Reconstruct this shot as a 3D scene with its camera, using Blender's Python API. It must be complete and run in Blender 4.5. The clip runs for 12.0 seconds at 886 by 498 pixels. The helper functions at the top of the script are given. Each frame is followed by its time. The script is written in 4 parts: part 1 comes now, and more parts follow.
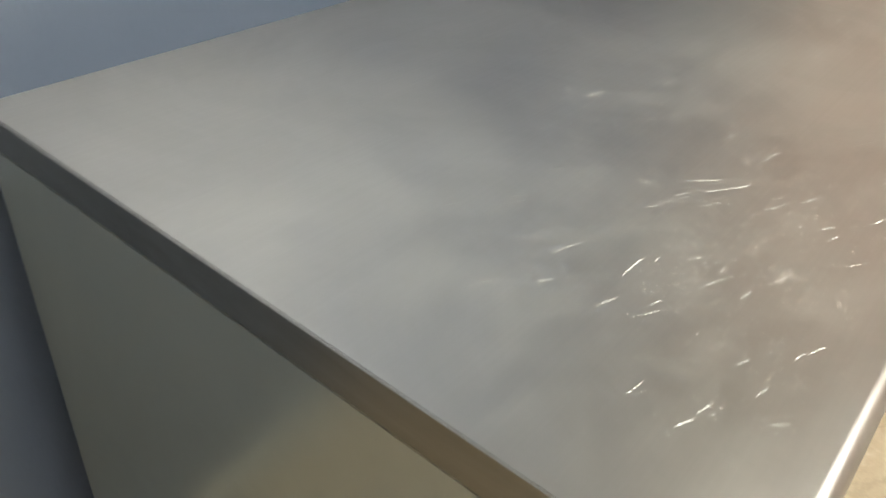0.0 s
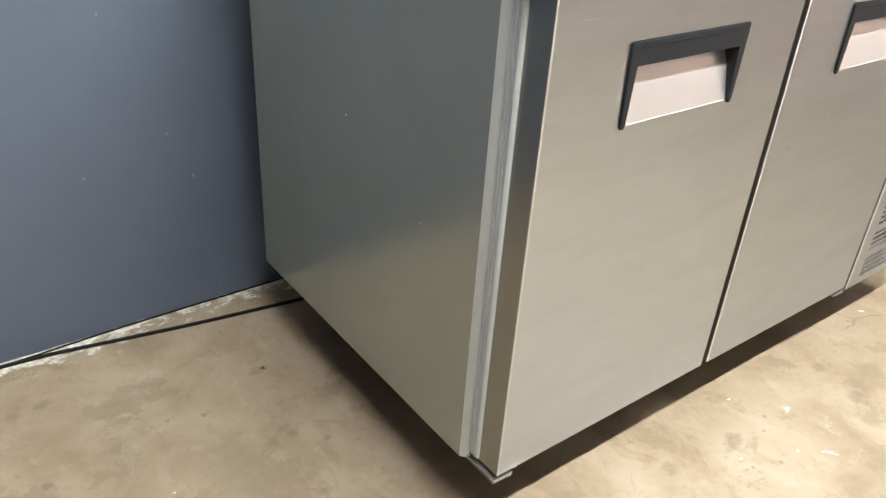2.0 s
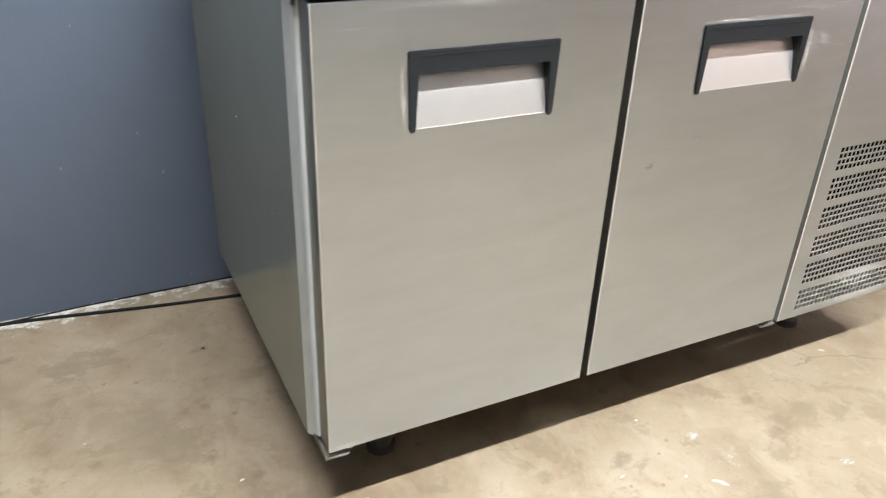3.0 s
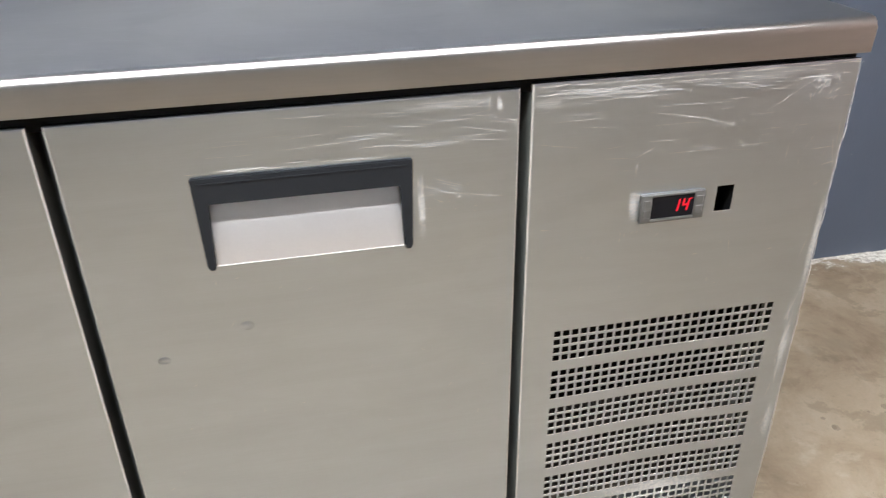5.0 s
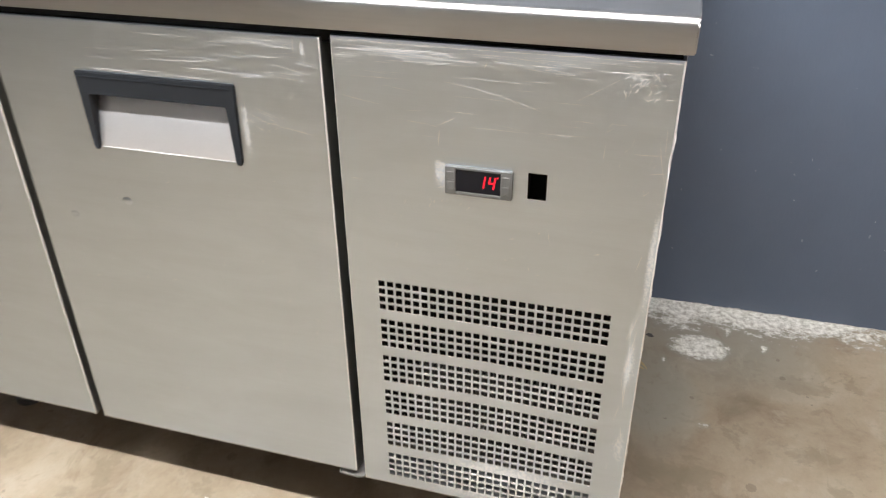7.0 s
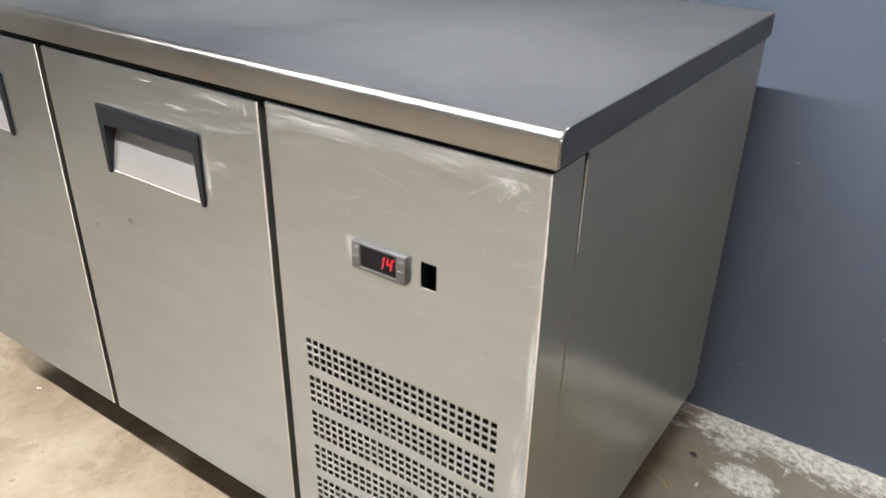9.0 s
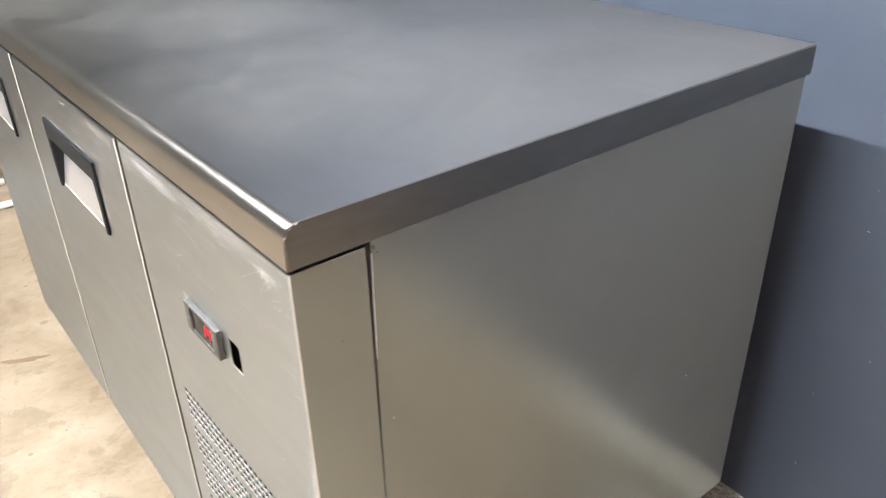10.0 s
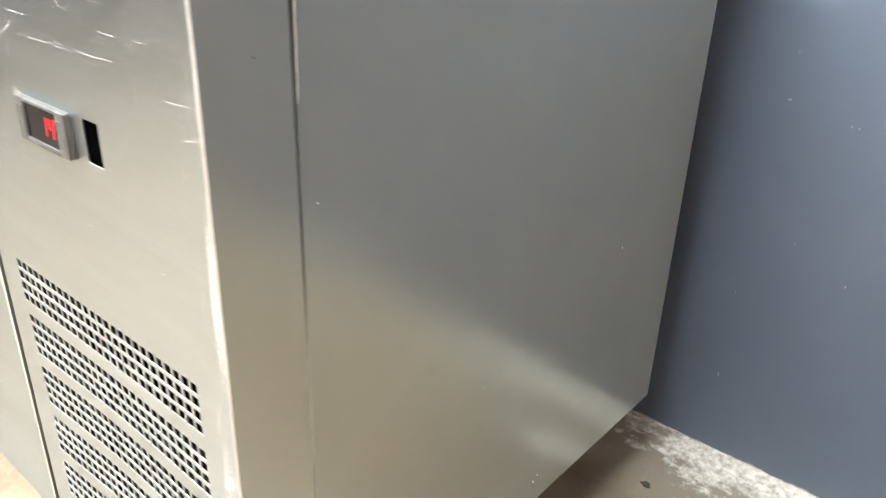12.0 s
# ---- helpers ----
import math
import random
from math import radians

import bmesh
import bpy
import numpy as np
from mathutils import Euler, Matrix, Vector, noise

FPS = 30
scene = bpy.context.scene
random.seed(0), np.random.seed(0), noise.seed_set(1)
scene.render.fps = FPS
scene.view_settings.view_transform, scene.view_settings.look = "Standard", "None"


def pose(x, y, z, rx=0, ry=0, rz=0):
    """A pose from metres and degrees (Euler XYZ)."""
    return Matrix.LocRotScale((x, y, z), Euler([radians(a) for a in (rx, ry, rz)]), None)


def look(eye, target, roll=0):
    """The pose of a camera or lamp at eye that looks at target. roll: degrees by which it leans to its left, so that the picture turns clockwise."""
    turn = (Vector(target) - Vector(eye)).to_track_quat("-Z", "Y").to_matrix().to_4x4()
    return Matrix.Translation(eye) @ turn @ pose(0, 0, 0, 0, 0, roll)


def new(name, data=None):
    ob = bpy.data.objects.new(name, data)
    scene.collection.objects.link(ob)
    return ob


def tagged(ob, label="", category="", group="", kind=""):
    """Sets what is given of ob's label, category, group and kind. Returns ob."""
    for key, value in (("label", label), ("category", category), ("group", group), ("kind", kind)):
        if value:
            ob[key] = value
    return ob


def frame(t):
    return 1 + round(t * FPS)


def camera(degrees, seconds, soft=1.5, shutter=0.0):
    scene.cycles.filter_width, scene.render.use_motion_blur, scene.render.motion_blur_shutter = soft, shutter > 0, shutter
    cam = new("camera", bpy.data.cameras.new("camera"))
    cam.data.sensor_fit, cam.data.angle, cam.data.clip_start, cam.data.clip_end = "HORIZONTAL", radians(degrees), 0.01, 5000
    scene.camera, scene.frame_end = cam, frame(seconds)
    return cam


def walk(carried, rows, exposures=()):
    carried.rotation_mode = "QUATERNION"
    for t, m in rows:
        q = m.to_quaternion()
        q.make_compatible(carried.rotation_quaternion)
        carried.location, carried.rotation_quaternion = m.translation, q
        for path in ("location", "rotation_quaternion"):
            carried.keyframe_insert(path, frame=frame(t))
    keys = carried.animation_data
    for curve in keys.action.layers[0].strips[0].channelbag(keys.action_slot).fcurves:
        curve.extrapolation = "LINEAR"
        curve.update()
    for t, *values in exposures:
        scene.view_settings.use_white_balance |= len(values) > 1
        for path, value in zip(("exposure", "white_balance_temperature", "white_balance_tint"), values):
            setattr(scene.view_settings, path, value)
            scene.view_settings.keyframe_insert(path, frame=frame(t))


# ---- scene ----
cam = camera(59.4, 12.0, 1.2, 0.22)
PATH = [
    (0, (-0.256, 0.014, 1.232), (1.053, 0.992, 0.078), 4.9),
    (0.2, (-0.278, -0.047, 1.18), (0.973, 1.087, 0.108), 4.8),
    (0.5, (-0.31, -0.138, 1.145), (0.852, 1.078, 0.062), 5.0),
    (1, (-0.361, -0.262, 1.082), (0.707, 1.07, 0.039), 3.4),
    (1.5, (-0.479, -0.396, 1.024), (0.592, 0.953, 0.007), 2.3),
    (2, (-0.579, -0.57, 1.018), (0.493, 0.784, 0.009), 3.8),
    (2.5, (-0.522, -0.718, 1.017), (0.45, 0.709, 0.008), 4.2),
    (3, (-0.269, -0.88, 1.036), (0.535, 0.681, 0.08), 2.3),
    (3.5, (-0.058, -0.917, 1.05), (0.66, 0.709, 0.133), 1.5),
    (3.7, (0.019, -0.893, 1.047), (0.721, 0.741, 0.131), 1.4),
    (5.3, (0.841, -0.734, 1.107), (1.08, 0.98, 0.105), -1.3),
    (5.5, (0.903, -0.722, 1.094), (1.076, 0.981, 0.06), -1.2),
    (6, (1.045, -0.655, 1.064), (1.064, 1.025, -0.021), 0.5),
    (6.5, (1.17, -0.647, 1.069), (0.967, 1.021, -0.016), 0.7),
    (7, (1.33, -0.798, 1.092), (0.845, 0.853, 0.074), -0.5),
    (7.2, (1.398, -0.877, 1.106), (0.824, 0.759, 0.11), -0.8),
    (8.8, (1.619, -0.712, 1.112), (0.685, 0.803, 0.2), 0.9),
    (9, (1.651, -0.616, 1.13), (0.646, 0.846, 0.207), 1.1),
    (9.5, (1.715, -0.425, 1.149), (0.532, 0.884, 0.206), 0.1),
    (10, (1.818, -0.218, 1.158), (0.445, 0.86, 0.183), -1.4),
    (10.5, (1.831, -0.061, 1.118), (0.385, 0.884, 0.109), -2.5),
    (10.8, (1.808, -0.034, 1.013), (0.394, 0.927, -0.023), -2.7),
    (11, (1.792, -0.031, 0.964), (0.428, 0.946, -0.123), -3.2),
    (11.5, (1.827, -0.062, 0.891), (0.533, 1.01, -0.194), -2.2),
    (12, (1.744, -0.244, 0.882), (0.587, 1.137, 0.013), 2.0),
]
EXPOSURES = [
    (0.0, -0.05, 6900, 6), (0.5, 0.32, 7000, 5), (1.0, 0.22, 6900, 7), (1.5, 0.33, 6700, 8), (2.0, 0.22, 6400, 10), (2.5, 0.20, 6250, 10), (3.5, 0.05, 6050, 11),
    (5.5, -0.25, 6000, 13), (7.0, 0.0, 6100, 12), (9.0, 0.05, 6200, 12), (10.0, 0.40, 6200, 13), (10.5, 0.66, 6250, 15), (11.0, 0.90, 6250, 13), (11.5, 0.82, 6250, 13), (12.0, 0.90, 6150, 9),
]
walk(cam, [(t, look(eye, target, roll)) for t, eye, target, roll in PATH], EXPOSURES)

# ---- light ----
world = bpy.data.worlds.new("room_air")
scene.world = world
world.use_nodes = True
world.node_tree.nodes["Background"].inputs["Color"].default_value = (0.5, 0.55, 0.62, 1)
world.node_tree.nodes["Background"].inputs["Strength"].default_value = 0.008


TUBE_STRENGTH = 860.0

# ---- materials ----


def material(name, metallic=0.0, rough=0.5, colour=(0.5, 0.5, 0.5)):
    m = bpy.data.materials.new(name)
    m.use_nodes = True
    b = m.node_tree.nodes["Principled BSDF"]
    b.inputs["Base Color"].default_value = (*colour, 1)
    b.inputs["Metallic"].default_value = metallic
    b.inputs["Roughness"].default_value = rough
    return m, m.node_tree, b


def add(tree, kind, **values):
    n = tree.nodes.new(kind)
    for key, value in values.items():
        n.inputs[key].default_value = value
    return n


def place_of(tree, scale=(1, 1, 1), turn=(0, 0, 0)):
    """World-sized coordinates, stretched."""
    co = tree.nodes.new("ShaderNodeTexCoord")
    mp = tree.nodes.new("ShaderNodeMapping")
    mp.inputs["Scale"].default_value = scale
    mp.inputs["Rotation"].default_value = turn
    tree.links.new(co.outputs["Object"], mp.inputs["Vector"])
    return mp.outputs["Vector"]


def noise_of(tree, vector, scale, detail=4.0, rough=0.55, warp=0.0):
    n = tree.nodes.new("ShaderNodeTexNoise")
    n.inputs["Scale"].default_value = scale
    n.inputs["Detail"].default_value = detail
    n.inputs["Roughness"].default_value = rough
    n.inputs["Distortion"].default_value = warp
    tree.links.new(vector, n.inputs["Vector"])
    return n.outputs["Fac"]


def ramp(tree, fac, stops):
    r = tree.nodes.new("ShaderNodeValToRGB")
    els = r.color_ramp.elements
    while len(els) < len(stops):
        els.new(0.5)
    for el, (pos, col) in zip(els, stops):
        el.position = pos
        el.color = (*col, 1) if len(col) == 3 else col
    tree.links.new(fac, r.inputs["Fac"])
    return r.outputs["Color"]


def grey(v):
    return (v, v, v)


def mixed(tree, fac, a, b, blend="MIX"):
    m = tree.nodes.new("ShaderNodeMix")
    m.data_type, m.blend_type = "RGBA", blend
    for value, socket in ((fac, m.inputs[0]), (a, m.inputs[6]), (b, m.inputs[7])):
        if isinstance(value, tuple):
            socket.default_value = (*value, 1)
        elif isinstance(value, float):
            socket.default_value = value
        else:
            tree.links.new(value, socket)
    return m.outputs[2]


def calc(tree, op, a, b=0.0, clamp=False):
    m = tree.nodes.new("ShaderNodeMath")
    m.operation, m.use_clamp = op, clamp
    for value, socket in ((a, m.inputs[0]), (b, m.inputs[1])):
        if isinstance(value, (int, float)):
            socket.default_value = value
        else:
            tree.links.new(value, socket)
    return m.outputs[0]


def bumped(tree, b, height, strength=0.3, distance=0.002):
    n = tree.nodes.new("ShaderNodeBump")
    n.inputs["Strength"].default_value = strength
    n.inputs["Distance"].default_value = distance
    tree.links.new(height, n.inputs["Height"])
    tree.links.new(n.outputs["Normal"], b.inputs["Normal"])


def zone(tree, spots, second="Z"):
    """One at the middle of any of the (x, z, half width, half height) spots on a sheet, falling to nought at their rims."""
    co = tree.nodes.new("ShaderNodeSeparateXYZ")
    tree.links.new(place_of(tree), co.inputs[0])
    best = None
    for x, z, rx, rz in spots:
        dx = calc(tree, "DIVIDE", calc(tree, "SUBTRACT", co.outputs["X"], x), rx)
        dz = calc(tree, "DIVIDE", calc(tree, "SUBTRACT", co.outputs[second], z), rz)
        r = calc(tree, "ADD", calc(tree, "MULTIPLY", dx, dx), calc(tree, "MULTIPLY", dz, dz))
        here = calc(tree, "SUBTRACT", 1.0, r, True)
        best = here if best is None else calc(tree, "MAXIMUM", best, here)
    return best


def steel(name, colour, rough, spread=0.10, brush=(3, 3, 420), stain=0.10, turn=(0, 0, 0), film=0.0, wave=0.04, dull=(0.50, 0.49, 0.45), rubbed=(), chafed=(), dents=(), cloudy=1.0, scoured_and_lit=()):
    """Brushed stainless sheet: fine lines along one way, cloudy gloss, faint smears."""
    m, t, b = material(name, 1.0, rough, colour)
    fine = noise_of(t, place_of(t, brush, turn), 1.0, 3.0)
    cloud = noise_of(t, place_of(t), 5.0, 5.0, 0.6, 0.4)
    smear = noise_of(t, place_of(t, (2.0, 2.0, 9.0), turn), 2.2, 6.0, 0.65, 0.8)
    tone = mixed(t, ramp(t, smear, [(0.35, grey(0.0)), (0.75, grey(1.0))]), colour, tuple(v * (1 - stain) for v in colour))
    tone = mixed(t, ramp(t, fine, [(0.3, grey(0.0)), (0.7, grey(0.22))]), tone, tuple(v * 0.82 for v in colour))
    g = t.nodes.new("ShaderNodeBsdfAnisotropic")
    g.distribution = "BECKMANN"
    t.links.new(tone, g.inputs["Color"])
    r = calc(t, "ADD", calc(t, "MULTIPLY", cloud, spread), rough - spread / 2)
    r = calc(t, "ADD", r, calc(t, "MULTIPLY", fine, 0.02))
    t.links.new(r, g.inputs["Roughness"])
    bumped(t, g, cloud, wave, 0.0008)
    if dents:
        n = t.nodes.new("ShaderNodeBump")
        n.inputs["Strength"].default_value, n.inputs["Distance"].default_value = 0.8, 0.0025
        t.links.new(zone(t, dents), n.inputs["Height"])
        t.links.new(g.inputs["Normal"].links[0].from_socket, n.inputs["Normal"])
        t.links.new(n.outputs["Normal"], g.inputs["Normal"])
    # a thin dull film of grease and dust over the metal
    d = t.nodes.new("ShaderNodeBsdfDiffuse")
    d.inputs["Color"].default_value = (*dull, 1)
    mix = t.nodes.new("ShaderNodeMixShader")
    haze = ramp(t, noise_of(t, place_of(t), 4.5, 7.0, 0.62, 1.0), [(0.40, grey(1.0 - 0.3 * cloudy)), (0.52, grey(1.0)), (0.64, grey(1.0 + 0.4 * cloudy))])
    t.links.new(calc(t, "MULTIPLY", haze, film), mix.inputs["Fac"])
    t.links.new(g.outputs["BSDF"], mix.inputs[1])
    t.links.new(d.outputs["BSDF"], mix.inputs[2])
    last = mix
    # rubbed bands of fine strokes, and chafed crumbly spots
    for spots, grain, reach in ((rubbed, (16, 16, 1000), 0.175), (chafed, (260, 260, 330), 0.265)):
        if spots:
            hurt = calc(t, "ADD", noise_of(t, place_of(t, grain), 1.0, 5.0, 0.65), calc(t, "MULTIPLY", zone(t, spots), reach))
            pale = t.nodes.new("ShaderNodeBsdfDiffuse")
            pale.inputs["Color"].default_value = (0.80, 0.80, 0.78, 1)
            over = t.nodes.new("ShaderNodeMixShader")
            t.links.new(ramp(t, hurt, [(0.66, grey(0.0)), (0.76, grey(0.38)), (0.90, grey(0.65))]), over.inputs["Fac"])
            t.links.new(last.outputs["Shader"], over.inputs[1])
            t.links.new(pale.outputs["BSDF"], over.inputs[2])
            last = over
    if scoured_and_lit:
        # wispy scouring marks on a lying sheet, also used to paint reflected brightness
        swirl = noise_of(t, place_of(t, (1.0, 1.7, 1.0), (0, 0, 0.45)), 17.0, 10.0, 0.66, 0.2)
        fleck = noise_of(t, place_of(t, (60, 260, 60), (0, 0, 0.45)), 1.0, 4.0, 0.6)
        worn = calc(t, "MULTIPLY", zone(t, scoured_and_lit, "Y"), ramp(t, mixed(t, 0.15, swirl, fleck), [(0.30, grey(0.15)), (0.50, grey(0.50)), (0.74, grey(1.0))]))
        pale = t.nodes.new("ShaderNodeBsdfDiffuse")
        pale.inputs["Color"].default_value = (0.50, 0.50, 0.46, 1)
        over = t.nodes.new("ShaderNodeMixShader")
        t.links.new(calc(t, "MULTIPLY", worn, 0.14), over.inputs["Fac"])
        t.links.new(last.outputs["Shader"], over.inputs[1])
        t.links.new(pale.outputs["BSDF"], over.inputs[2])
        last = over
    t.links.new(last.outputs["Shader"], t.nodes["Material Output"].inputs["Surface"])
    t.nodes.remove(b)
    return m


def plain(name, colour, rough, metallic=0.0, grain=60.0, vary=0.15, relief=0.1, swing=0.16):
    m, t, b = material(name, metallic, rough, colour)
    n = noise_of(t, place_of(t), grain, 5.0)
    big = noise_of(t, place_of(t), grain / 12, 3.0)
    t.links.new(mixed(t, mixed(t, 0.5, n, big), tuple(v * (1 - vary) for v in colour), tuple(min(1.0, v * (1 + vary)) for v in colour)), b.inputs["Base Color"])
    t.links.new(calc(t, "ADD", calc(t, "MULTIPLY", big, swing), rough - swing / 2), b.inputs["Roughness"])
    bumped(t, b, n, relief, 0.0008)
    return m


STEEL_FRONT = steel("satin_steel_front", (0.535, 0.595, 0.66), 0.36, 0.06, (4, 4, 500), film=0.06, dull=(0.48, 0.50, 0.50), wave=0.02,
                    rubbed=((1.055, 0.843, 0.11, 0.014), (1.25, 0.848, 0.10, 0.009), (0.985, 0.838, 0.03, 0.022), (0.88, 0.843, 0.09, 0.010), (0.725, 0.7925, 0.13, 0.0045),
                            (0.24, 0.845, 0.24, 0.008)),
                    chafed=((1.305, 0.838, 0.014, 0.008), (1.0935, 0.702, 0.0085, 0.020), (1.338, 0.465, 0.010, 0.05), (1.34, 0.33, 0.009, 0.04),
                            (0.845, 0.725, 0.005, 0.045), (0.930, 0.838, 0.004, 0.012), (1.345, 0.62, 0.006, 0.10), (0.03, 0.178, 0.03, 0.008), (1.20, 0.178, 0.16, 0.018), (1.18, 0.225, 0.13, 0.035)),
                    dents=((0.642, 0.606, 0.008, 0.006), (0.547, 0.573, 0.007, 0.005)))
STEEL_SIDE = steel("satin_steel_side", (0.472, 0.50, 0.462), 0.235, 0.012, (5, 500, 4), 0.03, film=0.36, cloudy=0.08, dull=(0.36, 0.38, 0.355), wave=0.004)
# Darker copy of the side steel, with the shade of the door gaps in its colour.
STEEL_RETURN = steel("shaded_steel_return", (0.36, 0.36, 0.34), 0.30, 0.02, (5, 500, 4), 0.05, film=0.16, cloudy=0.2, dull=(0.20, 0.195, 0.17), wave=0.004)
# Nose colour is darkened to dim the lamp highlight along the curve.
STEEL_NOSE = plain("dimmed_steel_nose", (0.18, 0.177, 0.178), 0.70, 1.0, 60.0, 0.25, 0.03)
STEEL_TOP = steel("worn_steel_top", (0.51, 0.493, 0.478), 0.37, 0.04, (3, 300, 300), 0.15, film=0.045, wave=0.0, dull=(0.46, 0.46, 0.41),
                  # the last zone, on the right, paints in reflected brightness
                  scoured_and_lit=((0.24, 0.14, 0.40, 0.26), (0.10, 0.45, 0.28, 0.34), (0.62, 0.25, 0.40, 0.24), (1.06, 0.24, 0.32, 0.28)))
# Darker copy of the worktop steel; the lip's dim reflection is in its colour.
STEEL_LIP = steel("darkened_brushed_lip", (0.40, 0.405, 0.44), 0.28, 0.12, (2, 2, 300), 0.20, film=0.03, wave=0.01, cloudy=0.4)
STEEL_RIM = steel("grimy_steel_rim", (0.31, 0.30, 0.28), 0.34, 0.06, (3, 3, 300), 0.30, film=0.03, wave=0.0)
STEEL_PLATE = plain("pale_satin_plate", (0.80, 0.795, 0.80), 0.34, 0.80, 300.0, 0.06, 0.03, 0.04)
# Worn edge steel, made paler to paint in highlights on folds and hole rims.
STEEL_EDGE = plain("worn_highlit_edge", (0.74, 0.73, 0.71), 0.48, 0.45, 300.0, 0.12)
STEEL_STRIP = plain("bright_folded_strip", (0.43, 0.47, 0.49), 0.40, 0.35, 200.0, 0.08)
TOP_SCRATCH = plain("worktop_scratch", (0.46, 0.46, 0.44), 0.55, 0.2, 300.0, 0.2)
SCUFF = plain("scuffed_metal", (0.70, 0.695, 0.68), 0.55, 0.25, 300.0, 0.2)
CHIP = plain("bare_plaster_chip", (0.34, 0.35, 0.37), 0.7, 0.0, 300.0, 0.2)
PLASTIC_DARK = plain("charcoal_plastic", (0.015, 0.017, 0.020), 0.52, 0.0, 200.0)
PLASTIC_DARK.node_tree.nodes["Principled BSDF"].inputs["Specular IOR Level"].default_value = 0.2
PLASTIC_SILVER = plain("silver_plastic", (0.105, 0.104, 0.098), 0.48, 0.2, 200.0)
RUBBER_GREY = plain("grey_gasket_rubber", (0.43, 0.465, 0.485), 0.5)
RUBBER_PALE = plain("pale_gasket_rubber", (0.58, 0.615, 0.63), 0.5)
CABLE_BLACK = plain("matt_black_cable", (0.012, 0.012, 0.012), 0.9)
CABLE_BLACK.node_tree.nodes["Principled BSDF"].inputs["Specular IOR Level"].default_value = 0.15
# Near-black colour that stands in for shade inside gaps and openings.
HOLLOW = plain("shade_black_inside", (0.006, 0.006, 0.006), 0.85)
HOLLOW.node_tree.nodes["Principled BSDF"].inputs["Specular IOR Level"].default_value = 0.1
# Back and bottom sheets, darkened to deepen the shade under and behind the counter.
UNDERSIDE = plain("shade_darkened_sheet", (0.07, 0.068, 0.062), 0.6, 0.2, 40.0, 0.3)
HINGE_STEEL = plain("dull_zinc_plate", (0.20, 0.19, 0.17), 0.55, 0.3, 90.0, 0.25)
LEG_GREY = plain("dusty_grey_plastic", (0.17, 0.165, 0.155), 0.55, 0.0, 90.0, 0.25)
LEG_DARK = plain("dusty_black_plastic", (0.045, 0.042, 0.038), 0.6, 0.0, 90.0, 0.3)
FIN = plain("dusty_condenser_fins", (0.035, 0.032, 0.029), 0.7, 0.1, 400.0, 0.4)
SCREEN = plain("smoked_screen", (0.008, 0.008, 0.010), 0.22)
SCREEN.node_tree.nodes["Principled BSDF"].inputs["Specular IOR Level"].default_value = 0.12
WHITE_PAINT = plain("spilt_white_paint", (0.60, 0.575, 0.53), 0.55, 0.0, 120.0, 0.12, 0.4)
DIRT = plain("dark_dirt", (0.06, 0.055, 0.05), 0.8)
# Unseen ceiling and far walls; dark tones chosen to limit the bounced light.
CEILING = plain("ceiling_paint", (0.13, 0.13, 0.125), 0.8, 0.0, 6.0)
ROOM_WALL = plain("far_wall_paint", (0.16, 0.16, 0.155), 0.7, 0.0, 5.0)
WARM_WALL = plain("warm_wall_paint", (0.46, 0.345, 0.295), 0.7, 0.0, 5.0)

TUBE, _t, _b = material("fluorescent_light", 0.0, 0.5, (0.9, 0.9, 0.9))
_b.inputs["Emission Color"].default_value = (1.0, 0.975, 0.925, 1)
_b.inputs["Emission Strength"].default_value = TUBE_STRENGTH
LAMP_WHITE = plain("white_lamp_enamel", (0.78, 0.78, 0.76), 0.4)

LED, _t, _b = material("red_display_light", 0.0, 0.4, (0.4, 0.0, 0.01))
_b.inputs["Emission Color"].default_value = (1.0, 0.012, 0.03, 1)
_b.inputs["Emission Strength"].default_value = 0.7


def wall_paint():
    m, t, b = material("slate_blue_wall_paint", 0.0, 0.42)
    p = place_of(t)
    big = noise_of(t, p, 1.6, 5.0, 0.6, 0.5)
    mid = noise_of(t, p, 14.0, 6.0, 0.6, 0.3)
    fine = noise_of(t, place_of(t, (1, 1, 0.35)), 160.0, 4.0)
    tone = mixed(t, mixed(t, 0.5, big, mid), (0.066, 0.083, 0.116), (0.090, 0.111, 0.150))
    # chips that show white filler
    v = t.nodes.new("ShaderNodeTexVoronoi")
    v.inputs["Scale"].default_value = 17.0
    t.links.new(place_of(t, (1.0, 1.0, 0.6)), v.inputs["Vector"])
    rarely = noise_of(t, p, 6.0, 2.0)
    chip = calc(t, "MULTIPLY", calc(t, "LESS_THAN", calc(t, "ADD", v.outputs["Distance"], calc(t, "MULTIPLY", calc(t, "SUBTRACT", fine, 0.5), 0.12)), 0.048), calc(t, "GREATER_THAN", rarely, 0.47))
    tone = mixed(t, chip, tone, (0.150, 0.168, 0.200))
    # worn lower rim where the floor starts
    co = t.nodes.new("ShaderNodeSeparateXYZ")
    t.links.new(p, co.inputs[0])
    rag = noise_of(t, p, 30.0, 5.0, 0.7)
    rim = calc(t, "LESS_THAN", co.outputs["Z"], calc(t, "MULTIPLY", calc(t, "SUBTRACT", rag, 0.40), 0.014))
    tone = mixed(t, rim, tone, (0.452, 0.429, 0.390))
    t.links.new(tone, b.inputs["Base Color"])
    t.links.new(calc(t, "ADD", calc(t, "MULTIPLY", mid, 0.2), 0.34), b.inputs["Roughness"])
    bumped(t, b, mixed(t, 0.35, fine, mid), 0.25, 0.0025)
    return m


